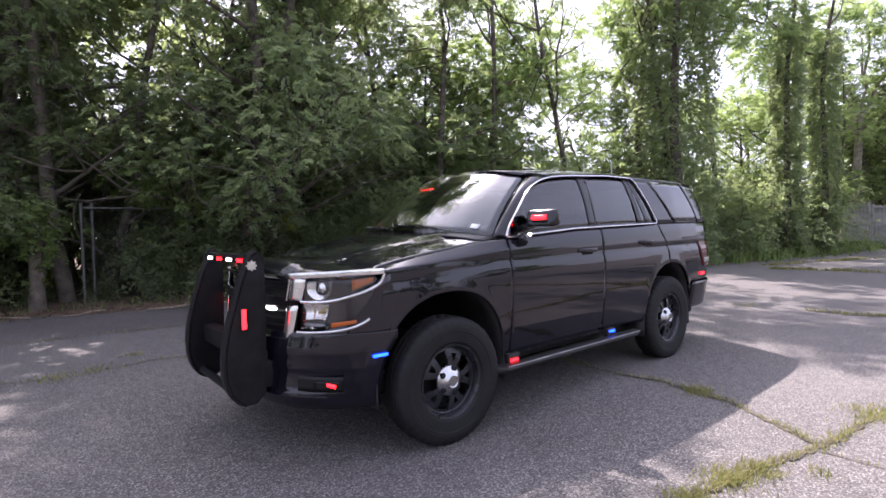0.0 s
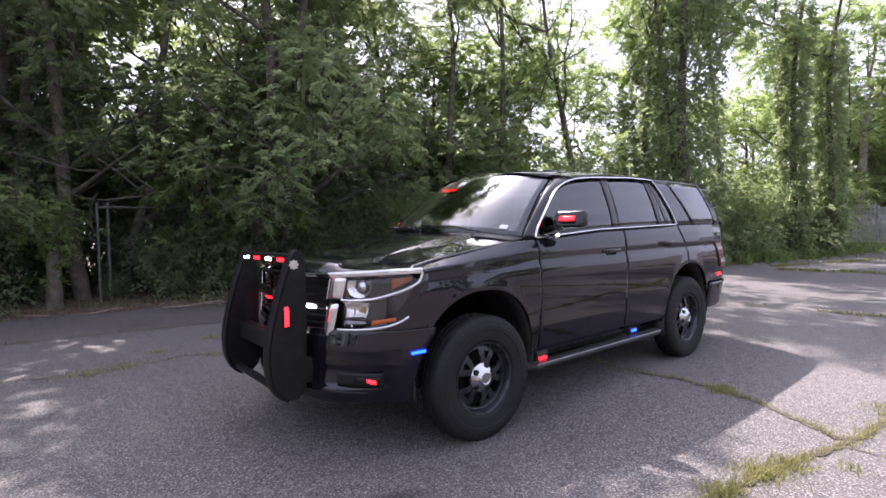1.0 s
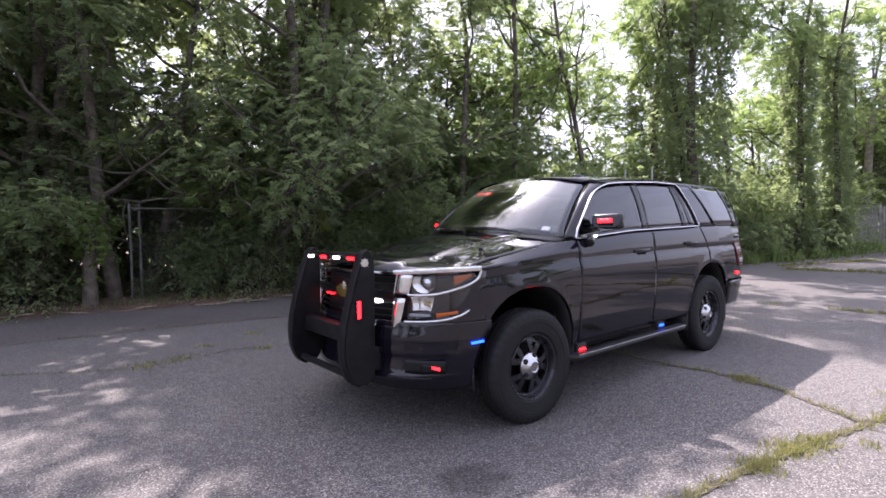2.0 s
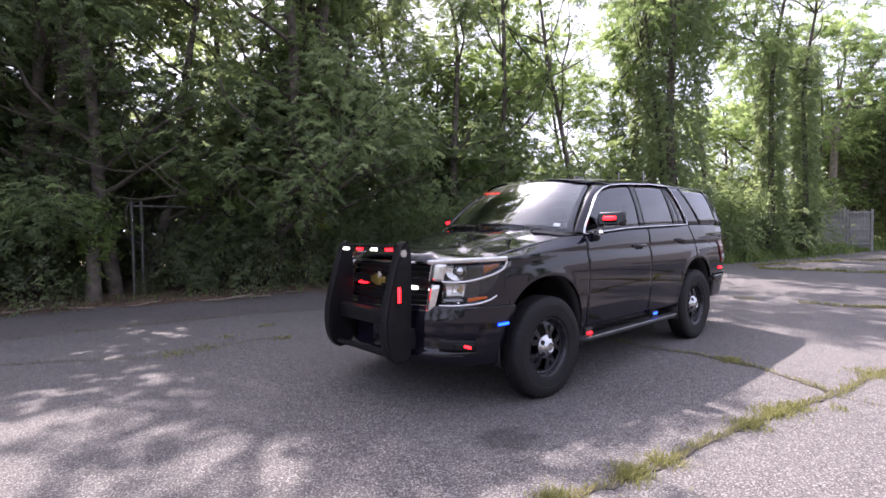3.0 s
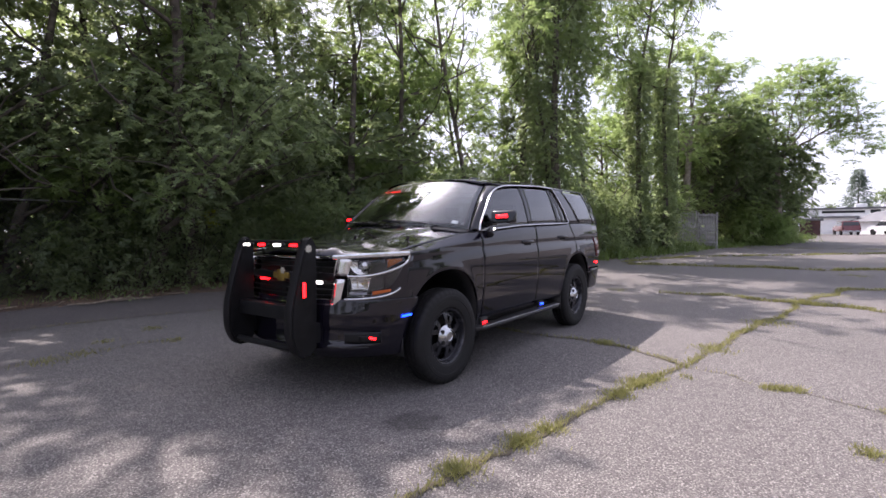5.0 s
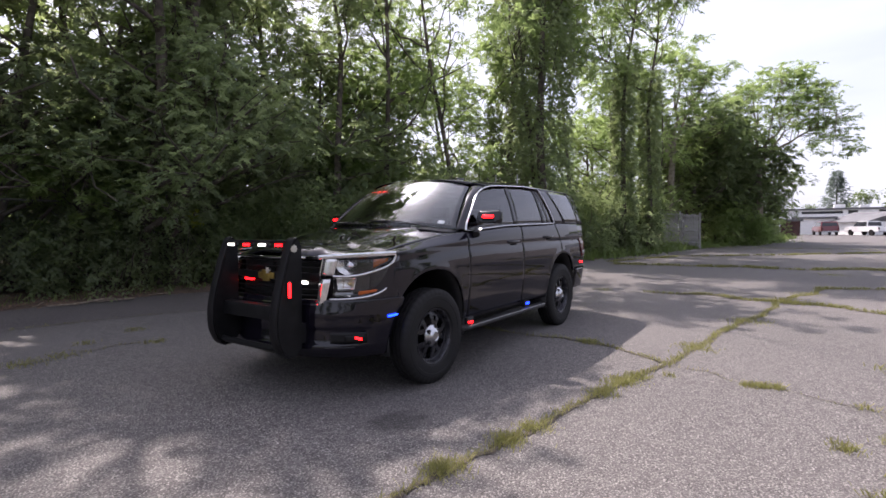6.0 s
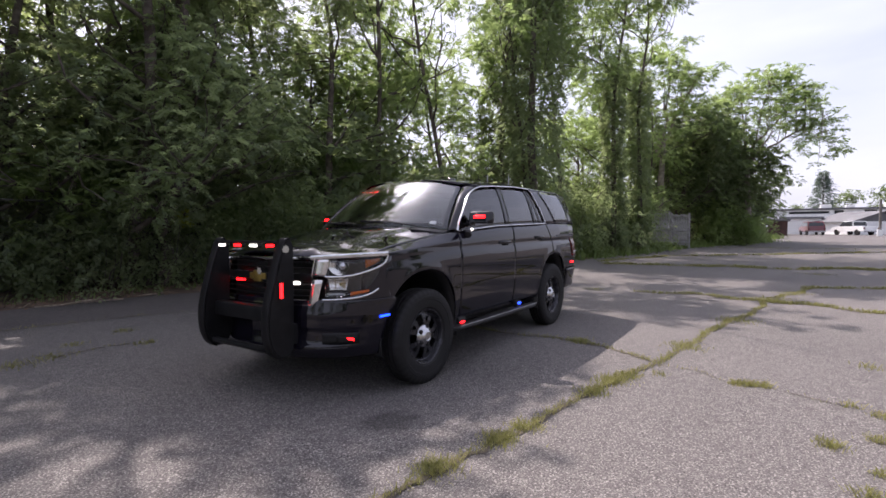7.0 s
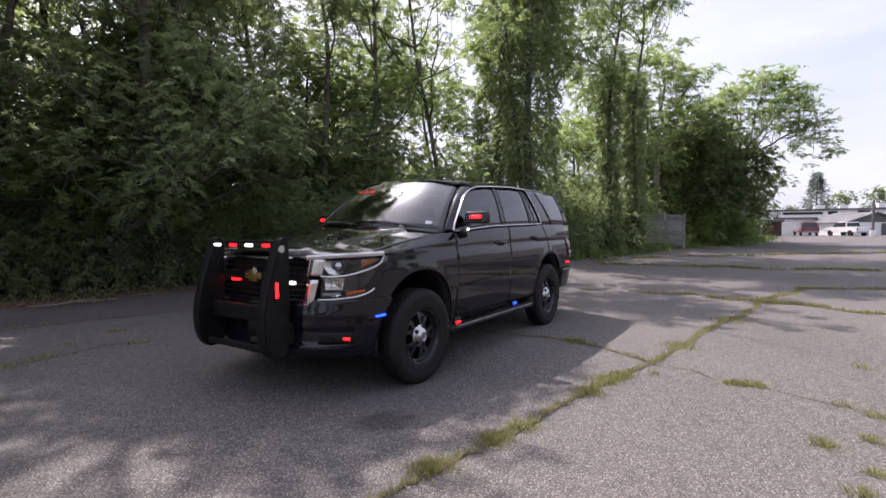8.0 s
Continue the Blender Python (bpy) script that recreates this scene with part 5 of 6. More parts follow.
def tyre_mesh(n=168):
    """A tyre in one skin: shoulder blocks and grooves alternate round it, staggered from side to side."""
    half = [(0.219, 0.085, 0), (0.24, 0.112, 0), (0.28, 0.121, 0), (0.300, 0.1215, 0), (0.303, 0.125, 0), (0.33, 0.125, 0), (0.333, 0.122, 0), (0.350, 0.121, 1), (0.366, 0.113, 1), (0.380, 0.101, 1), (0.387, 0.085, 1), (0.388, 0.058, 1),
            (0.376, 0.055, 0), (0.376, 0.046, 0), (0.388, 0.042, 2), (0.389, 0.008, 2), (0.377, 0.004, 0)]
    prof = half + [(r, -y, k) for r, y, k in half[::-1]]
    verts, faces, m = [], [], len(prof)
    for i in range(n):
        a = 2 * math.pi * i / n
        for r, y, k in prof:
            ph = i + (2 if y < 0 else 0)
            cut = 0.0045 if (k == 1 and ph % 4 == 0) or (k == 2 and (ph + 1) % 4 == 0) else 0.0
            verts.append(((r - cut) * math.sin(a), y - math.copysign(cut * 0.4, y), (r - cut) * math.cos(a)))
    for i in range(n):
        for j in range(m - 1):
            p, q = i * m + j, ((i + 1) % n) * m + j
            faces.append((p, p + 1, q + 1, q))
    return verts, faces


def rim_disc():
    """Steel disc with five A-shaped spokes: open between the spokes, with a triangular hole in each."""
    rs = np.linspace(0.062, 0.208, 15)
    n = 180
    def h(r):
        return 0.052 + 0.014 * math.cos((r - 0.10) / 0.096 * 1.5) - 0.10 * max(0, r - 0.15)
    verts, faces = [], []
    for r in rs:
        for i in range(n):
            a = 2 * math.pi * i / n
            verts.append((r * math.sin(a), h(r), r * math.cos(a)))
    k = len(verts)
    verts += [(x, y - 0.016, z) for x, y, z in verts]
    solid = set()
    for j in range(len(rs) - 1):
        r = (rs[j] + rs[j + 1]) / 2
        for i in range(n):
            a = math.degrees(2 * math.pi * (i + 0.5) / n) % 72 - 36
            s = (r - 0.062) / 0.146
            half = 18 + 5 * s
            hole = 9.5 * (s - 0.36) / 0.44 if 0.36 < s < 0.82 else -1
            if (abs(a) < half and not abs(a) < hole) or s < 0.14 or s > 0.93:
                solid.add((j, i))
    for j, i in solid:
        a, b, c, d = j * n + i, j * n + (i + 1) % n, (j + 1) * n + (i + 1) % n, (j + 1) * n + i
        faces.append((a, b, c, d))
        faces.append((d + k, c + k, b + k, a + k))
        for (jj, ii), (p, q) in (((j, (i + 1) % n), (b, c)), ((j, (i - 1) % n), (d, a)), ((j + 1, i), (c, d)), ((j - 1, i), (a, b))):
            if (jj, ii) not in solid:
                faces.append((q, p, p + k, q + k))
    return verts, faces


def wheel_set():
    tv, tf = tyre_mesh()
    made = None
    # front wheels turn slightly; all are shifted and stretched to the camera's view
    for x, sg, turn in ((0.0, 1, 20), (-2.946, 1, 8), (0.0, -1, 40), (-2.946, -1, 0)):
        m = Matrix.Translation((x + (-0.010 if x == 0 else -0.014), (0.900 if x == 0 else 0.882) * sg, 0.341 if x == 0 else 0.378)) @ Matrix.Rotation(radians(-2) if x == 0 else 0, 4, "Z") @ Matrix.Rotation(0 if sg > 0 else math.pi, 4, "Z") @ Matrix.Rotation(radians(turn), 4, "Y") @ Matrix.Diagonal((1.08, 0.86, 1.08, 1))
        if made is None:
            dv, df = rim_disc()
            w = mesh_object("wheel", [(a * 0.93, b, c * 0.93) for a, b, c in dv], df, WHEEL_STEEL, suv, "black steel wheel with a chrome centre cap", angle=30)
            mesh_object("tyre", tv, tf, RUBBER, w, "black all-terrain tyre with blocky tread", angle=35)
            barrel = [(0.206, 0.04), (0.216, 0.045), (0.222, 0.08), (0.231, 0.098), (0.243, 0.102), (0.245, 0.095), (0.226, 0.08), (0.215, 0.02), (0.21, -0.10), (0.05, -0.10)]
            v, f = lathe([(r * 0.93, b) for r, b in barrel], 60)
            mesh_object("rim", v, f, WHEEL_STEEL, w)
            v, f = lathe([(0.0, 0.112), (0.030, 0.112), (0.036, 0.117), (0.046, 0.113), (0.052, 0.103), (0.066, 0.097), (0.074, 0.088), (0.089, 0.076), (0.097, 0.060), (0.098, 0.042)], 40)
            cap = mesh_object("centre_cap", v, f, DULL_CHROME, w, "chrome centre cap")
            for i in range(5):
                a = 2 * math.pi * (i + 0.5) / 5
                pos = Vector((0.073 * math.sin(a), 0.085, 0.073 * math.cos(a)))
                v, f = lathe([(0.0, 0.014), (0.015, 0.013), (0.019, 0.005), (0.019, -0.02)], 12)
                mesh_object("lug_cover", [pos + Vector(p) for p in v], f, DARK_TRIM, w, "dark lug cover")
            v, f = lathe([(0.0, -0.03), (0.15, -0.03), (0.155, -0.06), (0.0, -0.06)], 32)
            mesh_object("brake_disc", v, f, BLACK_STEEL, w)
            made = w
        else:
            w = copy_thing(made, m)
        w.matrix_basis = m


def liners():
    for cx, ra, rb in ARCHES:
        for sg in (1, -1):
            def f(u, v):
                a = math.pi * (1.12 * u - 0.06)
                x = cx + (ra + 0.016) * math.copysign(abs(math.cos(a)) ** 0.87, math.cos(a))
                z = 0.385 + (rb + 0.016) * math.copysign(abs(math.sin(a)) ** 0.87, math.sin(a))
                return Vector((x, lerp(0.50, 0.965 * half_width(x), v) * sg, z))
            patch("wheel_well", f, 24, 4, PLASTIC, suv, sg)


def door_handle(x, z, sg):
    y = side_y(x, z)
    pts = [(x + 0.115, (y - 0.004) * sg, z), (x + 0.09, (y + 0.024) * sg, z + 0.002), (x, (y + 0.032) * sg, z + 0.003), (x - 0.09, (y + 0.024) * sg, z + 0.002), (x - 0.115, (y - 0.004) * sg, z)]
    h = tube_part("door_handle", spline(pts, 5), rounded(0.020, 0.034, 0.4, 3), PAINT, suv)
    # flat near-black block puts the shade of the handle's hollow into colour
    bm = bmesh.new()
    add_box(bm, (-0.075, -0.012, -0.03), (0.075, 0.002, 0.028), 0.008)
    ob = part("recess_shade", bm, VOID, h)
    ob.matrix_basis = pose(x, (y + 0.0005) * sg, z - 0.006, 0, 0, 0)
    return h


def running_board(sg):
    sec = [(0.95, 0.355), (1.035, 0.362), (1.062, 0.356), (1.066, 0.342), (1.05, 0.318), (0.95, 0.312)]
    xs = [-0.36, -0.40, -0.46, -1.0, -1.6, -2.2, -2.26, -2.30]
    verts, faces = [], []
    for i, x in enumerate(xs):
        pinch = (0.10, 0.04, 0.0, 0, 0, 0, 0.03, 0.09)[i]
        verts += [(x, (y - pinch * (y > 1.0)) * sg, z) for y, z in sec]
    k = len(sec)
    for i in range(len(xs) - 1):
        for j in range(k):
            a, b = i * k + j, i * k + (j + 1) % k
            faces.append((a, b, b + k, a + k))
    faces += [tuple(range(k)), tuple((len(xs) - 1) * k + j for j in range(k))]
    rb = mesh_object("running_board", verts, faces, PLASTIC, suv, "black running board with a pale edge", angle=30)
    tube_part("edge_strip", [(x, 1.060 * sg, 0.360) for x in (-0.46, -1.2, -2.22)], rounded(0.010, 0.008, 0.3, 2), SATIN, rb)
    for x, z in ((-0.600, 0.374), (-1.872, 0.398)):
        box("warning_light", (x - 0.04, min(0.985 * sg, 0.994 * sg), z - 0.010), (x + 0.04, max(0.985 * sg, 0.994 * sg), z + 0.009), RED_LIT if x > -1 else BLUE_LIT, rb, 0.004, "lit side warning light")
        box("bracket", (x - 0.06, min(0.95 * sg, 0.986 * sg), 0.352), (x + 0.06, max(0.95 * sg, 0.986 * sg), 0.422), PLASTIC, rb, 0.004)
    return rb


def rear_end():
    def gate(u, v):
        a = 2 * u - 1
        y = 0.86 * a
        z = lerp(0.62, 1.33, v)
        return Vector((-4.085 - 0.03 * (1 - a * a) + 0.05 * smooth(1.0, 1.33, z), y, z))
    g = patch("tailgate", gate, 16, 10, PAINT, suv, -1)
    def glass_back(u, v):
        a = 2 * u - 1
        return Vector((lerp(-4.04, -3.86, v) - 0.03 * (1 - a * a), lerp(0.86, 0.70, v) * a, lerp(1.34, 1.79, v)))
    patch("rear_window", glass_back, 16, 8, TINTED, suv, -1, "dark tinted rear glass", 0.005)
    for sg in (1, -1):
        def corner(u, v):
            zb = lerp(1.335, 1.785, v)
            xa = lerp(-4.0, -3.88, v)
            pa = Vector((xa, glass_y(xa, min(zb, window_top(xa))), zb))
            pb = Vector((lerp(-4.045, -3.865, v), lerp(0.855, 0.70, v), zb))
            p = pa.lerp(pb, u) + Vector((-0.02, 0.012, 0)) * math.sin(math.pi * u)
            return Vector((p.x, p.y * sg, p.z))
        patch("gate_corner", corner, 5, 8, PAINT, suv, -sg)
    def bump(u, v):
        a = 2 * u - 1
        z = lerp(0.42, 0.70, v)
        if abs(a) > 0.6:
            t = (abs(a) - 0.6) / 0.4
            x = lerp(-4.045, -3.44, t)
            y = side_y(max(x, -4.08), 0.72) + 0.001 - 0.05 * (1 - v)
            return Vector((x, math.copysign(y, a), z))
        return Vector((-4.10, a / 0.6 * 0.86, z))
    patch("rear_bumper", bump, 40, 8, PAINT, suv, -1, "gloss black rear bumper", 0.012)
    for sg in (1, -1):
        def tail(u, v):
            z = lerp(0.86, 1.14, v)
            x = lerp(-3.60 - 0.13 * (1 - v) ** 1.5 - 0.02, -4.06, u)
            return Vector((x, (side_y(x, z) + 0.010) * sg, z))
        lamp = patch("tail_light", tail, 10, 8, RED_LENS, suv, -sg, "red tail light with clear bands", 0.012)
        def band(u, v):
            z = lerp(0.90, 0.95, v) + 0.13 * u * 0
            x = lerp(-3.76, -4.04, u)
            return Vector((x, (side_y(x, z) + 0.014) * sg, z))
        patch("clear_band", band, 8, 3, LED_LENS, lamp, -sg, thick=0.006)
        box("warning_light", (-3.73, min(0.97 * sg, 0.992 * sg), 0.77), (-3.66, max(0.97 * sg, 0.992 * sg), 0.795), RED_LIT, suv, 0.004, "rear side warning light lit red")
    return g


def interior():
    bm = bmesh.new()
    add_box(bm, (-3.9, -0.78, 0.30), (0.62, 0.78, 0.46), 0.03)
    part("underbody", bm, VOID, suv)
    box("cabin_floor", (-3.9, -0.90, 0.46), (-0.55, 0.90, 0.62), INTERIOR, suv)
    bm = bmesh.new()
    add_box(bm, (-1.10, -0.80, 0.95), (-0.56, 0.80, 1.255), 0.06)
    part("dashboard", bm, INTERIOR, suv, "charcoal dashboard")
    for y in (-0.40, 0.40):
        for x in (-1.75, -2.75):
            seat = box("seat", (x - 0.26, y - 0.26, 0.62), (x + 0.26, y + 0.26, 0.95), INTERIOR, suv, 0.06)
            box("backrest", (x - 0.36, y - 0.25, 0.9), (x - 0.22, y + 0.25, 1.38), INTERIOR, seat, 0.05)
            box("headrest", (x - 0.36, y - 0.13, 1.42), (x - 0.26, y + 0.13, 1.58), INTERIOR, seat, 0.04)
    v, f = lathe([(0.175 + 0.015 * math.cos(a), 0.015 * math.sin(a)) for a in np.linspace(0, 2 * math.pi, 9)], 28)
    turn = Matrix.Translation((-1.22, 0.40, 1.18)) @ Matrix.Rotation(radians(-65), 4, "Z") @ Matrix.Rotation(radians(90), 4, "Z")
    mesh_object("steering_wheel", [turn @ Matrix.Rotation(radians(25), 4, "X") @ Vector(p) for p in v], f, INTERIOR, suv)
    box("headliner", (-3.8, -0.62, 1.80), (-1.35, 0.62, 1.815), INTERIOR, suv)
    bar = box("visor_light", (-1.12, -0.74, 1.722), (-1.07, -0.48, 1.752), DARK_TRIM, suv, 0.006, "slim warning light behind the windscreen")
    for y in (-0.70, -0.61, -0.52):
        box("lens", (-1.068, y - 0.03, 1.73), (-1.062, y + 0.03, 1.746), RED_LIT, bar, 0.002, "small lit red lens")
    box("firewall", (-0.52, -0.82, 0.46), (-0.46, 0.82, 1.18), VOID, suv)
    box("radiator_block", (0.45, -0.60, 0.42), (0.78, 0.60, 1.02), VOID, suv, 0.03)


def roof_fittings():
    for x, y, h in ((-2.95, -0.03, 0.19), (-3.08, 0.25, 0.19)):
        v, f = sweep([(x, y, roof_z(x) - 0.01), (x, y, roof_z(x) + h)], circle(0.007, 8))
        a = mesh_object("antenna", v, f, ANTENNA_WHITE, suv, "short white stub antenna")
        v, f = lathe([(0.0, 0.02), (0.02, 0.018), (0.028, 0.0)], 14, "z")
        mesh_object("mount", [(p[0] + x, p[1] + y, p[2] + roof_z(x) - 0.004) for p in v], f, DARK_TRIM, a)
    v, f = sweep([(-2.83, -0.24, roof_z(-2.83)), (-2.86, -0.24, roof_z(-2.83) + 0.95)], circle(0.003, 6), scales=[1.0, 0.5])
    mesh_object("whip_antenna", v, f, DARK_TRIM, suv, "long thin black whip antenna")
    # low fin near the windscreen's head
    bm = bmesh.new()
    add_box(bm, (-1.99, -0.04, 1.865), (-1.83, 0.04, 1.94), 0.018, segments=3)
    for vtx in bm.verts:
        if vtx.co.z > 1.90:
            vtx.co.x -= 0.03
            vtx.co.y *= 0.6
    fin = part("roof_fin", bm, DARK_TRIM, suv, "small black roof antenna fin")


def wipers_and_cowl():
    def cowl(u, v):
        a = abs(2 * u - 1)
        p = curve_at(SCREEN_LOW, a)
        x = lerp(p[0] + 0.10, p[0] - 0.02, v)
        return Vector((x, p[1] * 1.02 * (1 if u > 0.5 else -1), p[2] - 0.022 + 0.02 * v))
    patch("cowl", cowl, 28, 4, PLASTIC, suv, 1, "matt black cowl below the windscreen")
    for y0, y1 in ((0.62, 0.02), (0.0, -0.58)):
        a, b = curve_at(SCREEN_LOW, abs(y0) / 0.915), curve_at(SCREEN_LOW, abs(y1) / 0.915)
        p0 = Vector((a[0] + 0.03, y0, a[2] + 0.015))
        p1 = Vector((b[0] - 0.02, y1, b[2] + 0.055))
        w = tube_part("wiper", [p0, p0.lerp(p1, 0.5) + Vector((0.01, 0, 0.02)), p1], rounded(0.014, 0.010, 0.4, 2), WHEEL_STEEL, suv, "dark grey wiper arm")
        tube_part("blade", [p0.lerp(p1, 0.25) + Vector((-0.01, 0, -0.002)), p1 + Vector((0, -0.08, 0.002))], rounded(0.010, 0.018, 0.3, 2), RUBBER, w)


def screen_sticker():
    def f(u, v):
        a = lerp(0.80, 0.87, u)
        p = lerp(curve_at(SCREEN_LOW, a), curve_at(SCREEN_TOP, a), lerp(0.07, 0.13, v))
        return Vector((p[0] + 0.012, p[1], p[2] + 0.014))
    patch("sticker", f, 4, 3, STICKER, suv, 1, "small pale sticker low on the windscreen", 0.001)


hood()
for sg in (1, -1):
    body_panel("front_fender", lambda v: 0.505 - 0.03 * v, lambda v: -0.582, sg, low=lambda x: 0.70 if x > 0.40 else 0.0, nu=60, nv=56)
    body_panel("front_door", lambda v: -0.589, lambda v: -1.762, sg)
    body_panel("rear_door", lambda v: -1.769, lambda v: lerp(-2.91, -2.765, smooth(0.2, 1.0, v)), sg, nu=64)
    body_panel("quarter_panel", lambda v: lerp(-2.917, -2.772, smooth(0.2, 1.0, v)), lambda v: -4.08, sg, low=lambda x: 0.70 if x < -3.40 else 0.0, nu=64)
    front_side_glass(sg)
    side_pane("rear_door_glass", -1.69, -2.425, -1.70, -2.365, sg, TINTED, label="dark tinted side glass")
    side_pane("vent_glass", -2.455, -2.73, -2.395, -2.515, sg, TINTED, nu=6)
    side_pane("quarter_glass", -3.12, -3.735, -2.82, -3.555, sg, TINTED, 0.02, 0.012, 0.003, thick=0.0015, label="dark tinted rear quarter glass")
    side_pane("door_pillar", -1.615, -1.715, -1.62, -1.72, sg, DARK_TRIM, 0.006, 0.004, 0.003, nu=4)
    side_pane("glass_divider", -2.412, -2.468, -2.352, -2.405, sg, DARK_TRIM, 0.006, 0.010, 0.003, nu=3)
    side_pane("vent_divider", -2.56, -2.625, -2.412, -2.475, sg, DARK_TRIM, 0.006, 0.010, 0.003, nu=3)
    side_pane("rear_pillar", -2.72, -3.15, -2.50, -2.85, sg, PAINT, 0.0, 0.0, -0.002, nu=8)
    side_pane("corner_pillar", -3.71, -4.045, -3.53, -3.925, sg, PAINT, 0.0, 0.0, 0.005, nu=8)
    side_pane("lower_glass_trim", -3.11, -3.75, -3.105, -3.745, sg, PAINT, 0.0, 0.405, -0.002, nu=8, nv=2)
    window_rails(sg)
    a_pillar(sg)
    chrome_surround(sg)
    headlight(sg)
    mirror(sg)
    door_handle(-1.53, 1.128, sg)
    door_handle(-2.49, 1.168, sg)
    running_board(sg)
roof()
windscreen()
screen_sticker()
bumper()
grille()
push_bar()
spotlight()
wheel_set()
liners()
rear_end()
interior()
roof_fittings()
wipers_and_cowl()

# ---- fences, stump and litter at the edge of the woods ----
WHITE_WALL = varied("white_painted_wall", (0.72, 0.72, 0.71), (0.84, 0.84, 0.83), 0.6, (0.6, 0.8), bump=0.1, bump_scale=12)
GREY_ROOF = varied("pale_grey_roofing", (0.10, 0.10, 0.104), (0.16, 0.16, 0.165), 0.8, (0.7, 0.85), bump=0.2, bump_scale=14)
DARK_PANE = material("dark_window_pane", (0.02, 0.022, 0.025), 0.08)
BROWN_SHED = varied("red_brown_boards", (0.05, 0.025, 0.022), (0.10, 0.05, 0.045), 2.0, (0.7, 0.9), bump=0.2)
RED_PAINT = varied("red_car_paint", (0.10, 0.004, 0.006), (0.14, 0.006, 0.009), 2.0, (0.25, 0.35), Coat_Weight=0.8, Coat_Roughness=0.05)
WHITE_CAR = varied("white_car_paint", (0.68, 0.68, 0.67), (0.78, 0.78, 0.77), 2.0, (0.25, 0.35), Coat_Weight=0.8, Coat_Roughness=0.05)
POLE_WOOD = varied("grey_utility_pole", (0.10, 0.09, 0.08), (0.2, 0.18, 0.16), 3.0, (0.8, 0.95), bump=0.4)


def chain_fence(name, x0, y0, x1, y1, height, spacing):
    """Chain-link fence: posts, top rail and a mesh of crossed wires."""
    root = tagged(new(name), "rusty-grey chain-link fence among the shrubs", "fence")
    a, b = Vector((x0, y0, 0)), Vector((x1, y1, 0))
    ln = (b - a).length
    n = max(1, round(ln / spacing))
    for i in range(n + 1):
        p = a.lerp(b, i / n)
        v, f = sweep([p + Vector((0, 0, -0.1)), p + Vector((0, 0, height))], circle(0.028, 10))
        mesh_object("post", v, f, GALVANISED, root)
        v, f = lathe([(0.0, 0.05), (0.02, 0.045), (0.034, 0.02), (0.036, 0.0)], 12, "z")
        mesh_object("post_cap", [Vector(q) + p + Vector((0, 0, height - 0.005)) for q in v], f, GALVANISED, root)
    v, f = sweep([a + Vector((0, 0, height - 0.05)), b + Vector((0, 0, height - 0.05))], circle(0.021, 8))
    mesh_object("top_rail", v, f, GALVANISED, root)
    d = (b - a).normalized()
    wires = []
    hgt = height - 0.06
    for k in np.arange(-hgt, ln, 0.11):
        for s in (1, -1):
            u0, z0 = (k, 0.05) if s > 0 else (k, hgt)
            u1, z1 = (k + hgt, hgt) if s > 0 else (k + hgt, 0.05)
            c0, c1 = max(u0, 0.0), min(u1, ln)
            if c1 - c0 < 0.05:
                continue
            za = z0 + (z1 - z0) * (c0 - u0) / (u1 - u0)
            zb = z0 + (z1 - z0) * (c1 - u0) / (u1 - u0)
            wires.append(sweep([a + d * c0 + Vector((0, 0, za)), a + d * c1 + Vector((0, 0, zb))], circle(0.0028, 3)))
    ob = mesh_object("wire_mesh", *joined(*wires), GALVANISED, root)
    tagged(ob, kind="stuff")
    return root


chain_fence("chain_link_fence", 1.28, -8.40, -2.03, -8.30, 1.95, 3.0)
chain_fence("chain_link_fence", -2.03, -8.32, -8.21, -7.56, 1.9, 3.1)
v, f = sweep([(1.11, -8.44, -0.1), (1.10, -8.44, 2.0)], circle(0.03, 10))
tagged(mesh_object("fence_post", v, f, GALVANISED), "spare grey steel fence post among the shrubs", "post")


def old_stump():
    rg = np.random.default_rng(8)
    v, f = sweep([(2.00, -8.15, -0.05), (2.00, -8.15, 0.12), (1.99, -8.15, 0.5), (1.98, -8.16, 1.0), (1.97, -8.16, 1.6), (1.96, -8.17, 1.75)], circle(0.115, 14), scales=[1.5, 1.2, 1.0, 0.97, 0.93, 0.8])
    root = mesh_object("tree_stump", v, f, BARK, angle=80)
    tagged(root, "broken grey tree stump with ivy on its top", "stump")
    n = 170
    o = np.array([1.97, -8.1, 1.45]) + rg.normal(0, 1, (n, 3)) * np.array([0.24, 0.15, 0.32])
    quads_object("ivy", fronds(rg, o, rg.normal(0, 1, (n, 3)), 0.2, 5, 0.11, 0.08, 0.5, False), LEAF_LIGHT, root, "pale green ivy leaves")


old_stump()


def yellow_sprig():
    rg = np.random.default_rng(9)
    n = 26
    o = np.array([-2.28, -7.2, 1.6]) + rg.normal(0, 1, (n, 3)) * np.array([0.07, 0.05, 0.10])
    root = new("yellow_sprig")
    quads_object("leaves", fronds(rg, o, rg.normal(0, 1, (n, 3)), 0.14, 5, 0.09, 0.055, 0.4, False), LEAF_YELLOW, root)
    stem = mesh_object("stem", *sweep([(-2.28, -7.5, 0.0), (-2.23, -7.35, 0.8), (-2.28, -7.22, 1.55)], circle(0.008, 5)), BARK, root)
    tagged(root, "sprig of yellowing leaves among dark shrubs", "plant")


yellow_sprig()


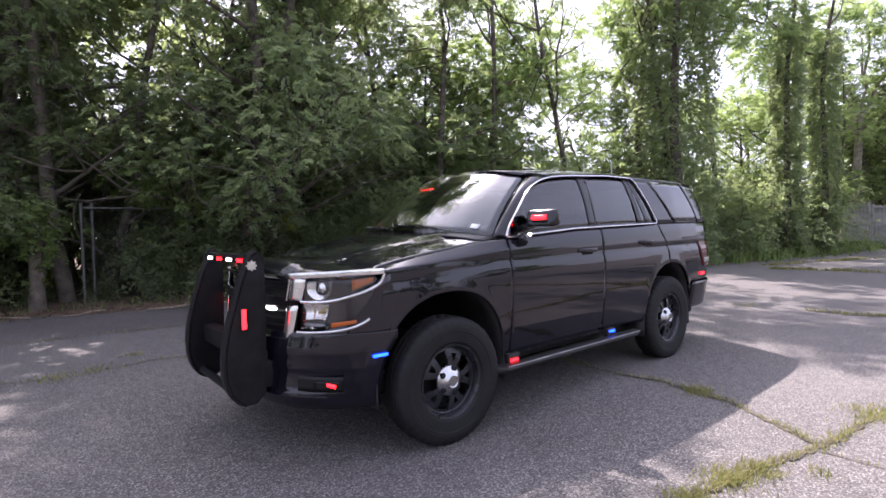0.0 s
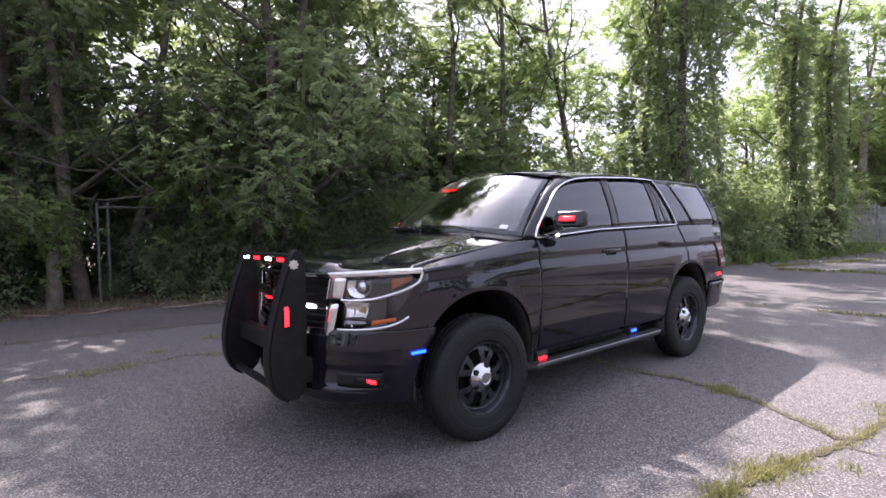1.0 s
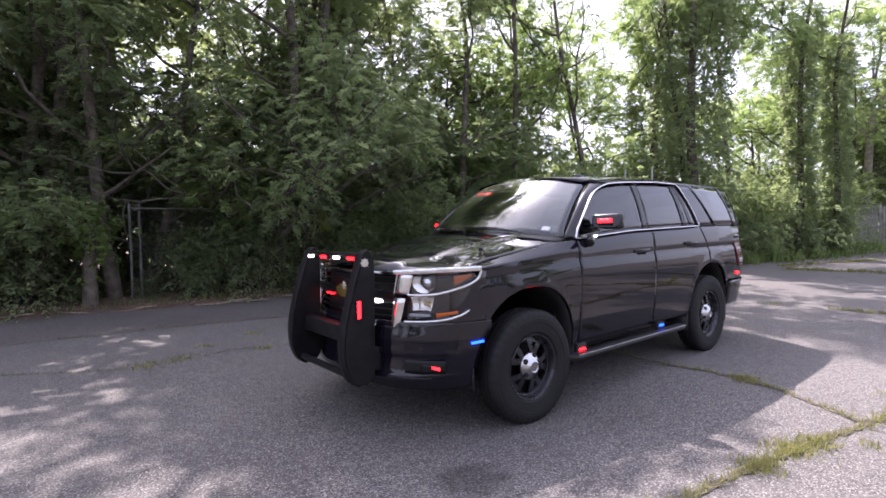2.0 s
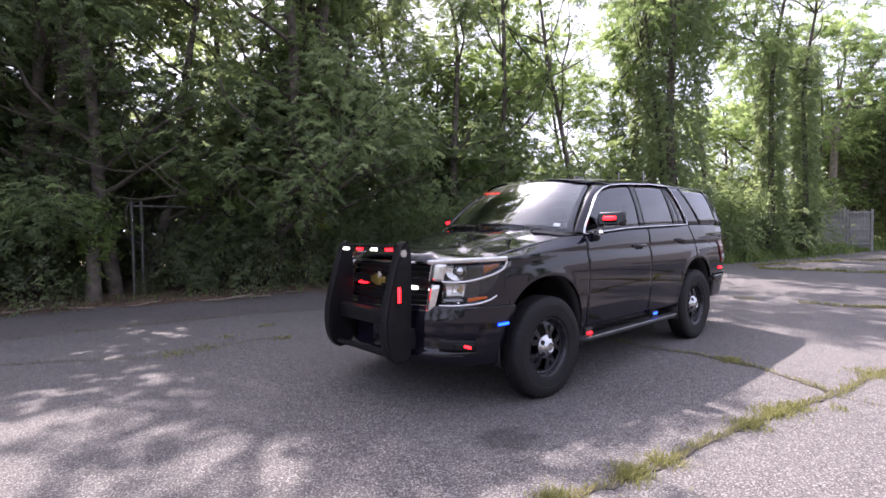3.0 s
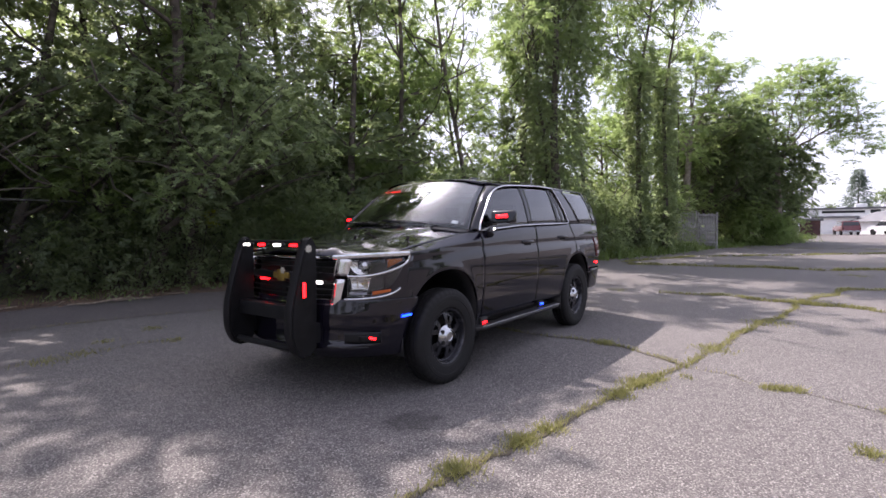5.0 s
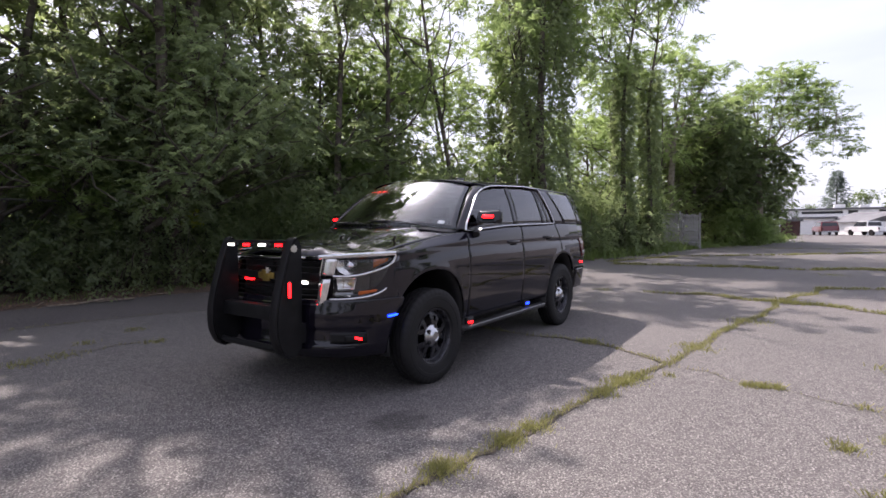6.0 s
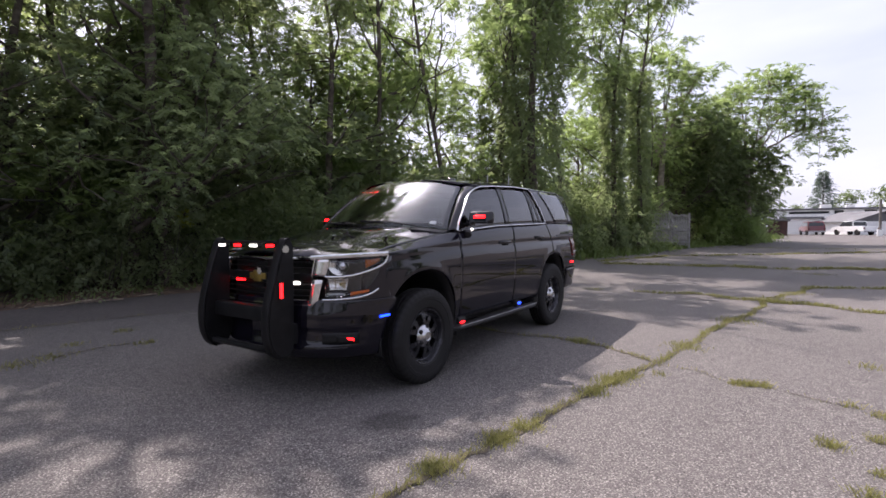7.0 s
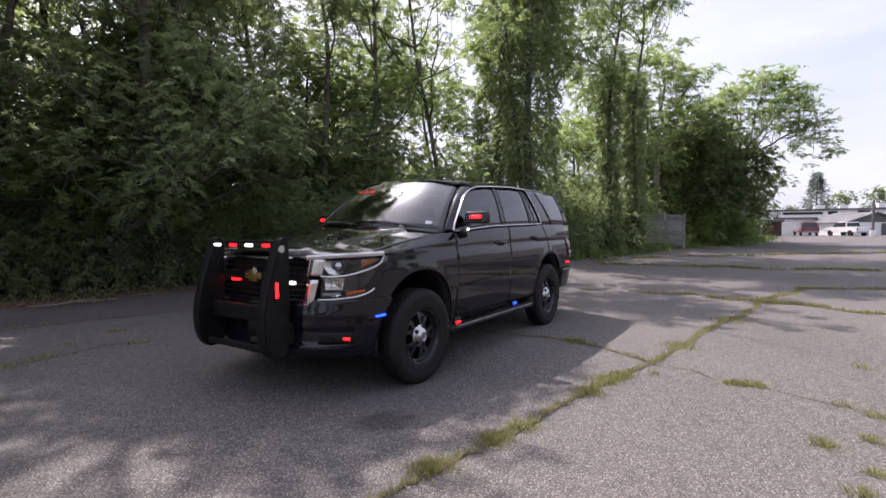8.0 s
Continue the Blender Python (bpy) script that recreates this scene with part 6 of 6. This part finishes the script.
def sticks():
    rg = random.Random(3)
    for x, y, ln, ang, r in ((0.02, -6.62, 1.1, 12, 0.022), (-0.48, -6.55, 0.6, -10, 0.014), (1.42, -7.0, 0.7, 20, 0.014), (2.32, -7.3, 0.5, -30, 0.012), (0.52, -7.05, 0.4, 50, 0.01), (-1.38, -6.75, 0.5, 5, 0.012), (3.22, -7.5, 0.8, 15, 0.015)):
        a = radians(ang)
        pts = [(x + math.cos(a) * ln * (t - 0.5), y + math.sin(a) * ln * (t - 0.5) + rg.uniform(-0.03, 0.03), 0.02 + r + rg.uniform(0, 0.03)) for t in (0, 0.3, 0.6, 1)]
        v, f = sweep(pts, circle(r, 7), scales=[1.0, 0.9, 0.75, 0.5])
        tagged(mesh_object("fallen_stick", v, f, DRY_STICK), "dry fallen branch lying at the edge of the paving", "branch", "fallen branches")


sticks()


def litter():
    """Dead leaves strewn along the edge of the paving."""
    n = 2600
    xs = rng.uniform(-9, 8, n)
    ys = np.array([edge_y(x) for x in xs]) + rng.normal(-0.15, 0.33, n)
    o = np.column_stack([xs, ys, np.full(n, 0.012) + np.clip(np.array([edge_y(x) for x in xs]) - ys, 0, 1) * 0.07 + rng.uniform(0, 0.02, n)])
    a = rng.uniform(0, 2 * math.pi, n)
    d = np.column_stack([np.cos(a), np.sin(a), rng.normal(0, 0.25, n)]) * rng.uniform(0.02, 0.045, n)[:, None]
    s = np.column_stack([-np.sin(a), np.cos(a), rng.normal(0, 0.25, n)]) * rng.uniform(0.01, 0.022, n)[:, None]
    dead = varied("dead_leaves", (0.09, 0.05, 0.03), (0.26, 0.17, 0.11), 2.5, (0.8, 0.95))
    tagged(quads_object("leaf_litter", np.stack([o - d, o + s, o + d, o - s], 1), dead), "brown dead leaves strewn along the tree line", "leaves", kind="stuff")


litter()


def board_gate(name, xa, ya, xb, yb, height, label):
    """A board gate leaf: frame posts, rails and separate upright boards."""
    root = tagged(new(name), label, "gate", "gates in the board fence")
    a, b = Vector((xa, ya, 0.12)), Vector((xb, yb, 0.12))
    d = (b - a).normalized()
    nrm = Vector((-d.y, d.x, 0))
    ln = (b - a).length
    for k, p in enumerate((a, b)):
        v, f = sweep([p + Vector((0, 0, -0.2)), p + Vector((0, 0, height + 0.08))], rounded(0.10, 0.10, 0.2, 2))
        mesh_object("post", v, f, FENCE_WOOD, root)
    for z in (0.25, height * 0.5, height - 0.1):
        v, f = sweep([a + nrm * -0.05 + Vector((0, 0, z)), b + nrm * -0.05 + Vector((0, 0, z))], rounded(0.05, 0.09, 0.2, 2))
        mesh_object("rail", v, f, FENCE_WOOD, root)
    n = int(ln / 0.145)
    base = None
    for i in range(n):
        p = a + d * (0.07 + (ln - 0.14) * (i + 0.5) / n)
        if base is None:
            bm = bmesh.new()
            add_box(bm, (-0.062, -0.011, 0.05), (0.062, 0.011, height), 0.004)
            base = part("board", bm, FENCE_WOOD, root)
            ob = base
        else:
            ob = new("board", base.data)
            ob.parent = root
        ob.matrix_basis = Matrix.Translation(p + Vector((0, 0, 0.03 * math.sin(i * 2.3)))) @ Matrix.Rotation(math.atan2(d.y, d.x), 4, "Z")
    return root


board_gate("board_gate", -28.5, -2.95, -28.5, -2.0, 2.0, "weathered grey board gate leaf in a fence")
board_gate("board_gate", -28.52, -1.88, -28.6, -0.95, 1.88, "weathered grey board gate leaf standing beside another")


# ---- far end of the lot ----
def wall_block(name, lo, hi, mat, label, openings=()):
    """A plain building with walls, a slab roof with a rim, and recessed dark openings in the wall that faces the lot."""
    root = tagged(new(name), label, "building")
    x0, y0, z0 = lo
    x1, y1, z1 = hi
    t = 0.3
    box("wall", (x1 - t, y0, z0), (x1, y1, z0 + 0.307), mat, root)
    cuts = sorted(openings)
    # facing wall in pieces, so that the openings go through it
    def slab(ya, yb, za, zb):
        if yb - ya > 0.01 and zb - za > 0.01:
            box("wall", (x1 - t, ya, za), (x1, yb, zb), mat, root)
    at = y0
    for ya, yb, za, zb in cuts:
        slab(at, ya, z0 + 0.31, z1)
        slab(ya, yb, z0 + 0.31, za)
        slab(ya, yb, zb, z1)
        win = box("window", (x1 - t + 0.02, ya + 0.05, za + 0.05), (x1 - t + 0.06, yb - 0.05, zb - 0.05), DARK_PANE, root)
        for q in (ya, yb - 0.06):
            box("frame", (x1 - t + 0.06, q, za), (x1 - 0.05, q + 0.06, zb), mat, win)
        at = yb
    slab(at, y1, z0 + 0.31, z1)
    box("wall", (x0, y0, z0), (x1 - t - 0.003, y0 + t, z1), mat, root)
    box("wall", (x0, y1 - t, z0), (x1 - t - 0.003, y1, z1), mat, root)
    box("wall", (x0, y0 + t + 0.003, z0), (x0 + t, y1 - t - 0.003, z1), mat, root)
    box("roof", (x0 - 0.3, y0 - 0.3, z1 + 0.003), (x1 + 0.3, y1 + 0.3, z1 + 0.28), GREY_ROOF, root, 0.03)
    return root


long_building = wall_block("long_building", (-114, 1.4, -0.1), (-95, 37, 3.7), WHITE_WALL, "long low white building with a flat roof and dark high windows",
                           [(4.2, 9.5, 3.1, 3.5), (10.0, 11.3, 3.0, 3.6), (13.6, 15.2, 2.85, 3.6), (17.2, 19.6, 0.95, 2.05), (22.7, 25.1, 0.95, 2.05)])
for y, s in ((8.4, 1.1), (11.6, 0.87), (16.3, 1.26)):
    tagged(box("roof_unit", (-99, y, 3.98), (-97, y + s * 1.3, 3.98 + 0.55 * s), WHITE_WALL, None, 0.08), "white ventilation unit on the flat roof", "roof unit", "roof units")
wall_block("low_shed", (-93.3, 3.3, -0.1), (-87.7, 8.1, 2.3), WHITE_WALL, "low white shed with a plain wall", [])


def gable_house():
    root = tagged(new("gable_garage"), "white garage with a pale grey gable roof", "building")
    x0, x1, y0, y1, ze, za = -91.0, -84.7, 8.3, 16.8, 1.75, 3.0
    ym = 12.55
    for name, lo, hi in (("wall", (x1 - 0.25, y0, -0.1), (x1, y1, ze)), ("wall", (x0, y0, -0.1), (x0 + 0.25, y1, ze)), ("wall", (x0 + 0.253, y0, -0.1), (x1 - 0.253, y0 + 0.25, ze)), ("wall", (x0 + 0.253, y1 - 0.25, -0.1), (x1 - 0.253, y1, ze))):
        box(name, lo, hi, WHITE_WALL, root)
    v = [(x1 - 0.02, y0, ze + 0.003), (x1 - 0.02, y1, ze + 0.003), (x1 - 0.02, ym, za), (x1 - 0.22, y0, ze + 0.003), (x1 - 0.22, y1, ze + 0.003), (x1 - 0.22, ym, za)]
    mesh_object("gable", v, [(0, 1, 2), (5, 4, 3), (0, 3, 4, 1), (1, 4, 5, 2), (2, 5, 3, 0)], GREY_ROOF, root, "pale grey boarded gable", smooth=False)
    for ya in (y0 - 0.4, y1 + 0.4):
        zl = ze - 0.12
        v = [(x0 - 0.3, ya, zl), (x1 + 0.4, ya, zl), (x1 + 0.4, ym, za + 0.02), (x0 - 0.3, ym, za + 0.02)]
        v += [(x, y, z + 0.14) for x, y, z in v]
        mesh_object("roof_slope", v, [(3, 2, 1, 0), (4, 5, 6, 7), (0, 1, 5, 4), (1, 2, 6, 5), (2, 3, 7, 6), (3, 0, 4, 7)], GREY_ROOF, root, smooth=False)
    box("garage_door", (x1 + 0.002, 13.5, 0.0), (x1 + 0.05, 15.4, 1.6), GREY_ROOF, root)
    box("window", (x1 + 0.002, 15.6, 0.75), (x1 + 0.05, 16.4, 1.4), DARK_PANE, root)
    root.matrix_basis = Matrix.Translation((-87.9, 12.55, 0)) @ Matrix.Rotation(radians(38), 4, "Z") @ Matrix.Translation((87.9, -12.55, 0))
    return root


gable_house()
wall_block("tool_shed", (-77.4, 1.9, -0.1), (-74.2, 4.0, 1.85), BROWN_SHED, "dark red-brown shed beside the trees", [])
v, f = sweep([(-70.7, 12.56, -0.2), (-70.7, 12.56, 4.1)], circle(0.13, 10), scales=[1.1, 0.85])
tagged(mesh_object("utility_pole", v, f, POLE_WOOD), "plain grey wooden pole at the far end of the lot", "pole")
tagged(box("pole_base", (-70.96, 12.3, -0.1), (-70.44, 12.82, 0.75), WHITE_WALL, None, 0.03), "pale concrete block round the foot of a pole", "block")


def pickup(name, label, mat, x, y, turn, bed=True):
    """A parked truck: cab, bed or tail, glass, lamps and four wheels."""
    root = tagged(new(name), label, "truck", "parked trucks")
    def prism(pname, prof, half, material_, lab="", inset=0.0):
        n = len(prof)
        bm = bmesh.new()
        rows = [[bm.verts.new((px, s * (half - (inset if pz > 1.15 else 0)), pz)) for px, pz in prof] for s in (-1, 1)]
        bm.faces.new(rows[0])
        bm.faces.new(rows[1][::-1])
        for i in range(n):
            k = (i + 1) % n
            bm.faces.new((rows[0][i], rows[1][i], rows[1][k], rows[0][k]))
        bmesh.ops.recalc_face_normals(bm, faces=bm.faces)
        bmesh.ops.bevel(bm, geom=list(bm.edges), offset=0.04, segments=2, affect="EDGES")
        return part(pname, bm, material_, root, lab)
    tail = -2.6
    if bed:
        prism("body", [(2.6, 0.45), (2.65, 0.8), (2.5, 1.02), (1.3, 1.12), (0.6, 1.78), (-0.9, 1.8), (-1.0, 1.12), (tail, 1.1), (tail - 0.05, 0.5)], 0.95, mat, inset=0.12)
        glass_prof = [(1.2, 1.16), (0.62, 1.70), (-0.82, 1.72), (-0.88, 1.16)]
    else:
        prism("body", [(2.5, 0.45), (2.55, 0.85), (2.4, 1.05), (1.3, 1.15), (0.7, 1.75), (-2.0, 1.8), (-2.45, 1.15), (-2.5, 0.5)], 0.95, mat, inset=0.12)
        glass_prof = [(1.2, 1.2), (0.72, 1.68), (-1.9, 1.72), (-2.2, 1.2)]
    for s in (-1, 1):
        v = [(px, s * (0.972 - 0.12 * (pz - 1.12) / 0.66), pz) for px, pz in glass_prof]
        v += [(px, s * 0.80, pz) for px, _, pz in v]
        mesh_object("side_window", v, [(0, 1, 2, 3), (7, 6, 5, 4), (0, 4, 5, 1), (1, 5, 6, 2), (2, 6, 7, 3), (3, 7, 4, 0)], DARK_PANE, root, smooth=False)
        for wx in (1.65, -1.6):
            v, f = lathe([(0.0, 0.10), (0.2, 0.10), (0.22, 0.12), (0.36, 0.11), (0.38, 0.06), (0.38, -0.08), (0.2, -0.1)], 20)
            mesh_object("wheel", [(p[0] + wx, p[1] * s + 0.86 * s, p[2] + 0.38) for p in v], f, RUBBER, root)
    for name, x0, z0, x1, z1 in (("windscreen", 1.24, 1.2, 0.70, 1.68), ("rear_window", -0.97, 1.2, -0.93, 1.68) if bed else ("rear_window", -2.42, 1.22, -2.07, 1.68)):
        o = 0.03 if x0 > 0 else -0.03
        v = [(x0 + o, -0.84, z0), (x0 + o, 0.84, z0), (x1 + o, 0.74, z1), (x1 + o, -0.74, z1)]
        v += [(a - 2 * o, b, c) for a, b, c in v]
        mesh_object(name, v, [(0, 1, 2, 3), (7, 6, 5, 4), (0, 4, 5, 1), (1, 5, 6, 2), (2, 6, 7, 3), (3, 7, 4, 0)], DARK_PANE, root, smooth=False)
    for s in (-1, 1):
        box("tail_lamp", (tail - 0.09, s * 0.86 - 0.06, 0.75), (tail - 0.03, s * 0.86 + 0.06, 1.0), RED_LENS, root, 0.01)
    box("rear_bumper", (tail - 0.16, -0.9, 0.42), (tail - 0.04, 0.9, 0.58), SATIN, root, 0.03)
    root.matrix_basis = pose(x, y, 0.0, 0, 0, turn)
    return root


pickup("red_truck", "dark red sport utility truck parked by a white shed", RED_PAINT, -80.0, 6.7, 190, bed=False)
pickup("white_truck", "white pickup truck parked beside a garage", WHITE_CAR, -79.0, 11.0, 214, bed=True)


def conifer(x, y, height, radius):
    rg = np.random.default_rng(77)
    root = tagged(new("conifer"), "tall blue-green spruce behind a low building", "tree")
    mesh_object("trunk", *sweep([(0, 0, -0.1), (0, 0, height)], circle(0.2, 8), scales=[1, 0.1]), BARK, root)
    # whorls of boughs, longest below, each tier with its own gaps
    n = 1150
    tier = rg.integers(0, 15, n)
    z0 = height * (0.08 + 0.9 * tier / 15)
    full = radius * (1 - tier / 15.5) ** 0.9
    a = rg.integers(0, 9, n) * 0.698 + tier * 0.37 + rg.normal(0, 0.12, n)
    s = rg.uniform(0.1, 1.0, n) ** 0.7
    r = full * s * (0.8 + 0.3 * np.sin(a * 3 + tier))
    o = np.column_stack([np.cos(a) * r, np.sin(a) * r, z0 + 0.5 * s + rg.normal(0, 0.42, n)])
    d = np.column_stack([np.cos(a), np.sin(a), np.full(n, 0.15)])
    quads_object("crown", fronds(rg, o, d, 0.7, 5, 0.36, 0.14, 0.25), CONIFER, root)
    place(root, x, y)
    return root


conifer(-118, 9.8, 11.6, 3.7)
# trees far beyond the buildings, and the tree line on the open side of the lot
# far crowns use the leaves with shade put into their colour
far_tree = make_tree("far_tree", "distant leafy tree on the edge of the lot", 81, 9.5, 0.6, 4.2, 290, LEAF_SHADED, 5, 0.72, 0.40, 0.95, 0.2, clumps=60, forks=7, clump_r=1.4)
for x, y, s in ((-130, 15, 0.87), (-132, 20, 0.98), (-130, 25, 1.0), (-134, 31, 0.95), (-126, 10, 0.6), (-136, 5.5, 0.63), (-132, 37, 1.0), (-126, -0.5, 0.8), (-95, -4.5, 0.8), (-84, -4, 0.8), (-72, -3.5, 0.8), (-62, -3, 0.85), (-53, -3, 0.9), (-47, -3.5, 0.9)):
    put([far_tree], 0, x, y, rt.uniform(0, 360), s)
for k in range(15):
    x = -46 + k * 6.6
    put([far_tree], 0, x + rt.uniform(-1.5, 1.5), 36 + rt.uniform(-3, 4), rt.uniform(0, 360), rt.uniform(0.85, 1.25))
# unseen trees ahead of the suv, added for its nose to reflect
for k in range(6):
    put([far_tree], 0, 44 + rt.uniform(-3, 3), -22 + k * 9.5, rt.uniform(0, 360), rt.uniform(0.85, 1.25))
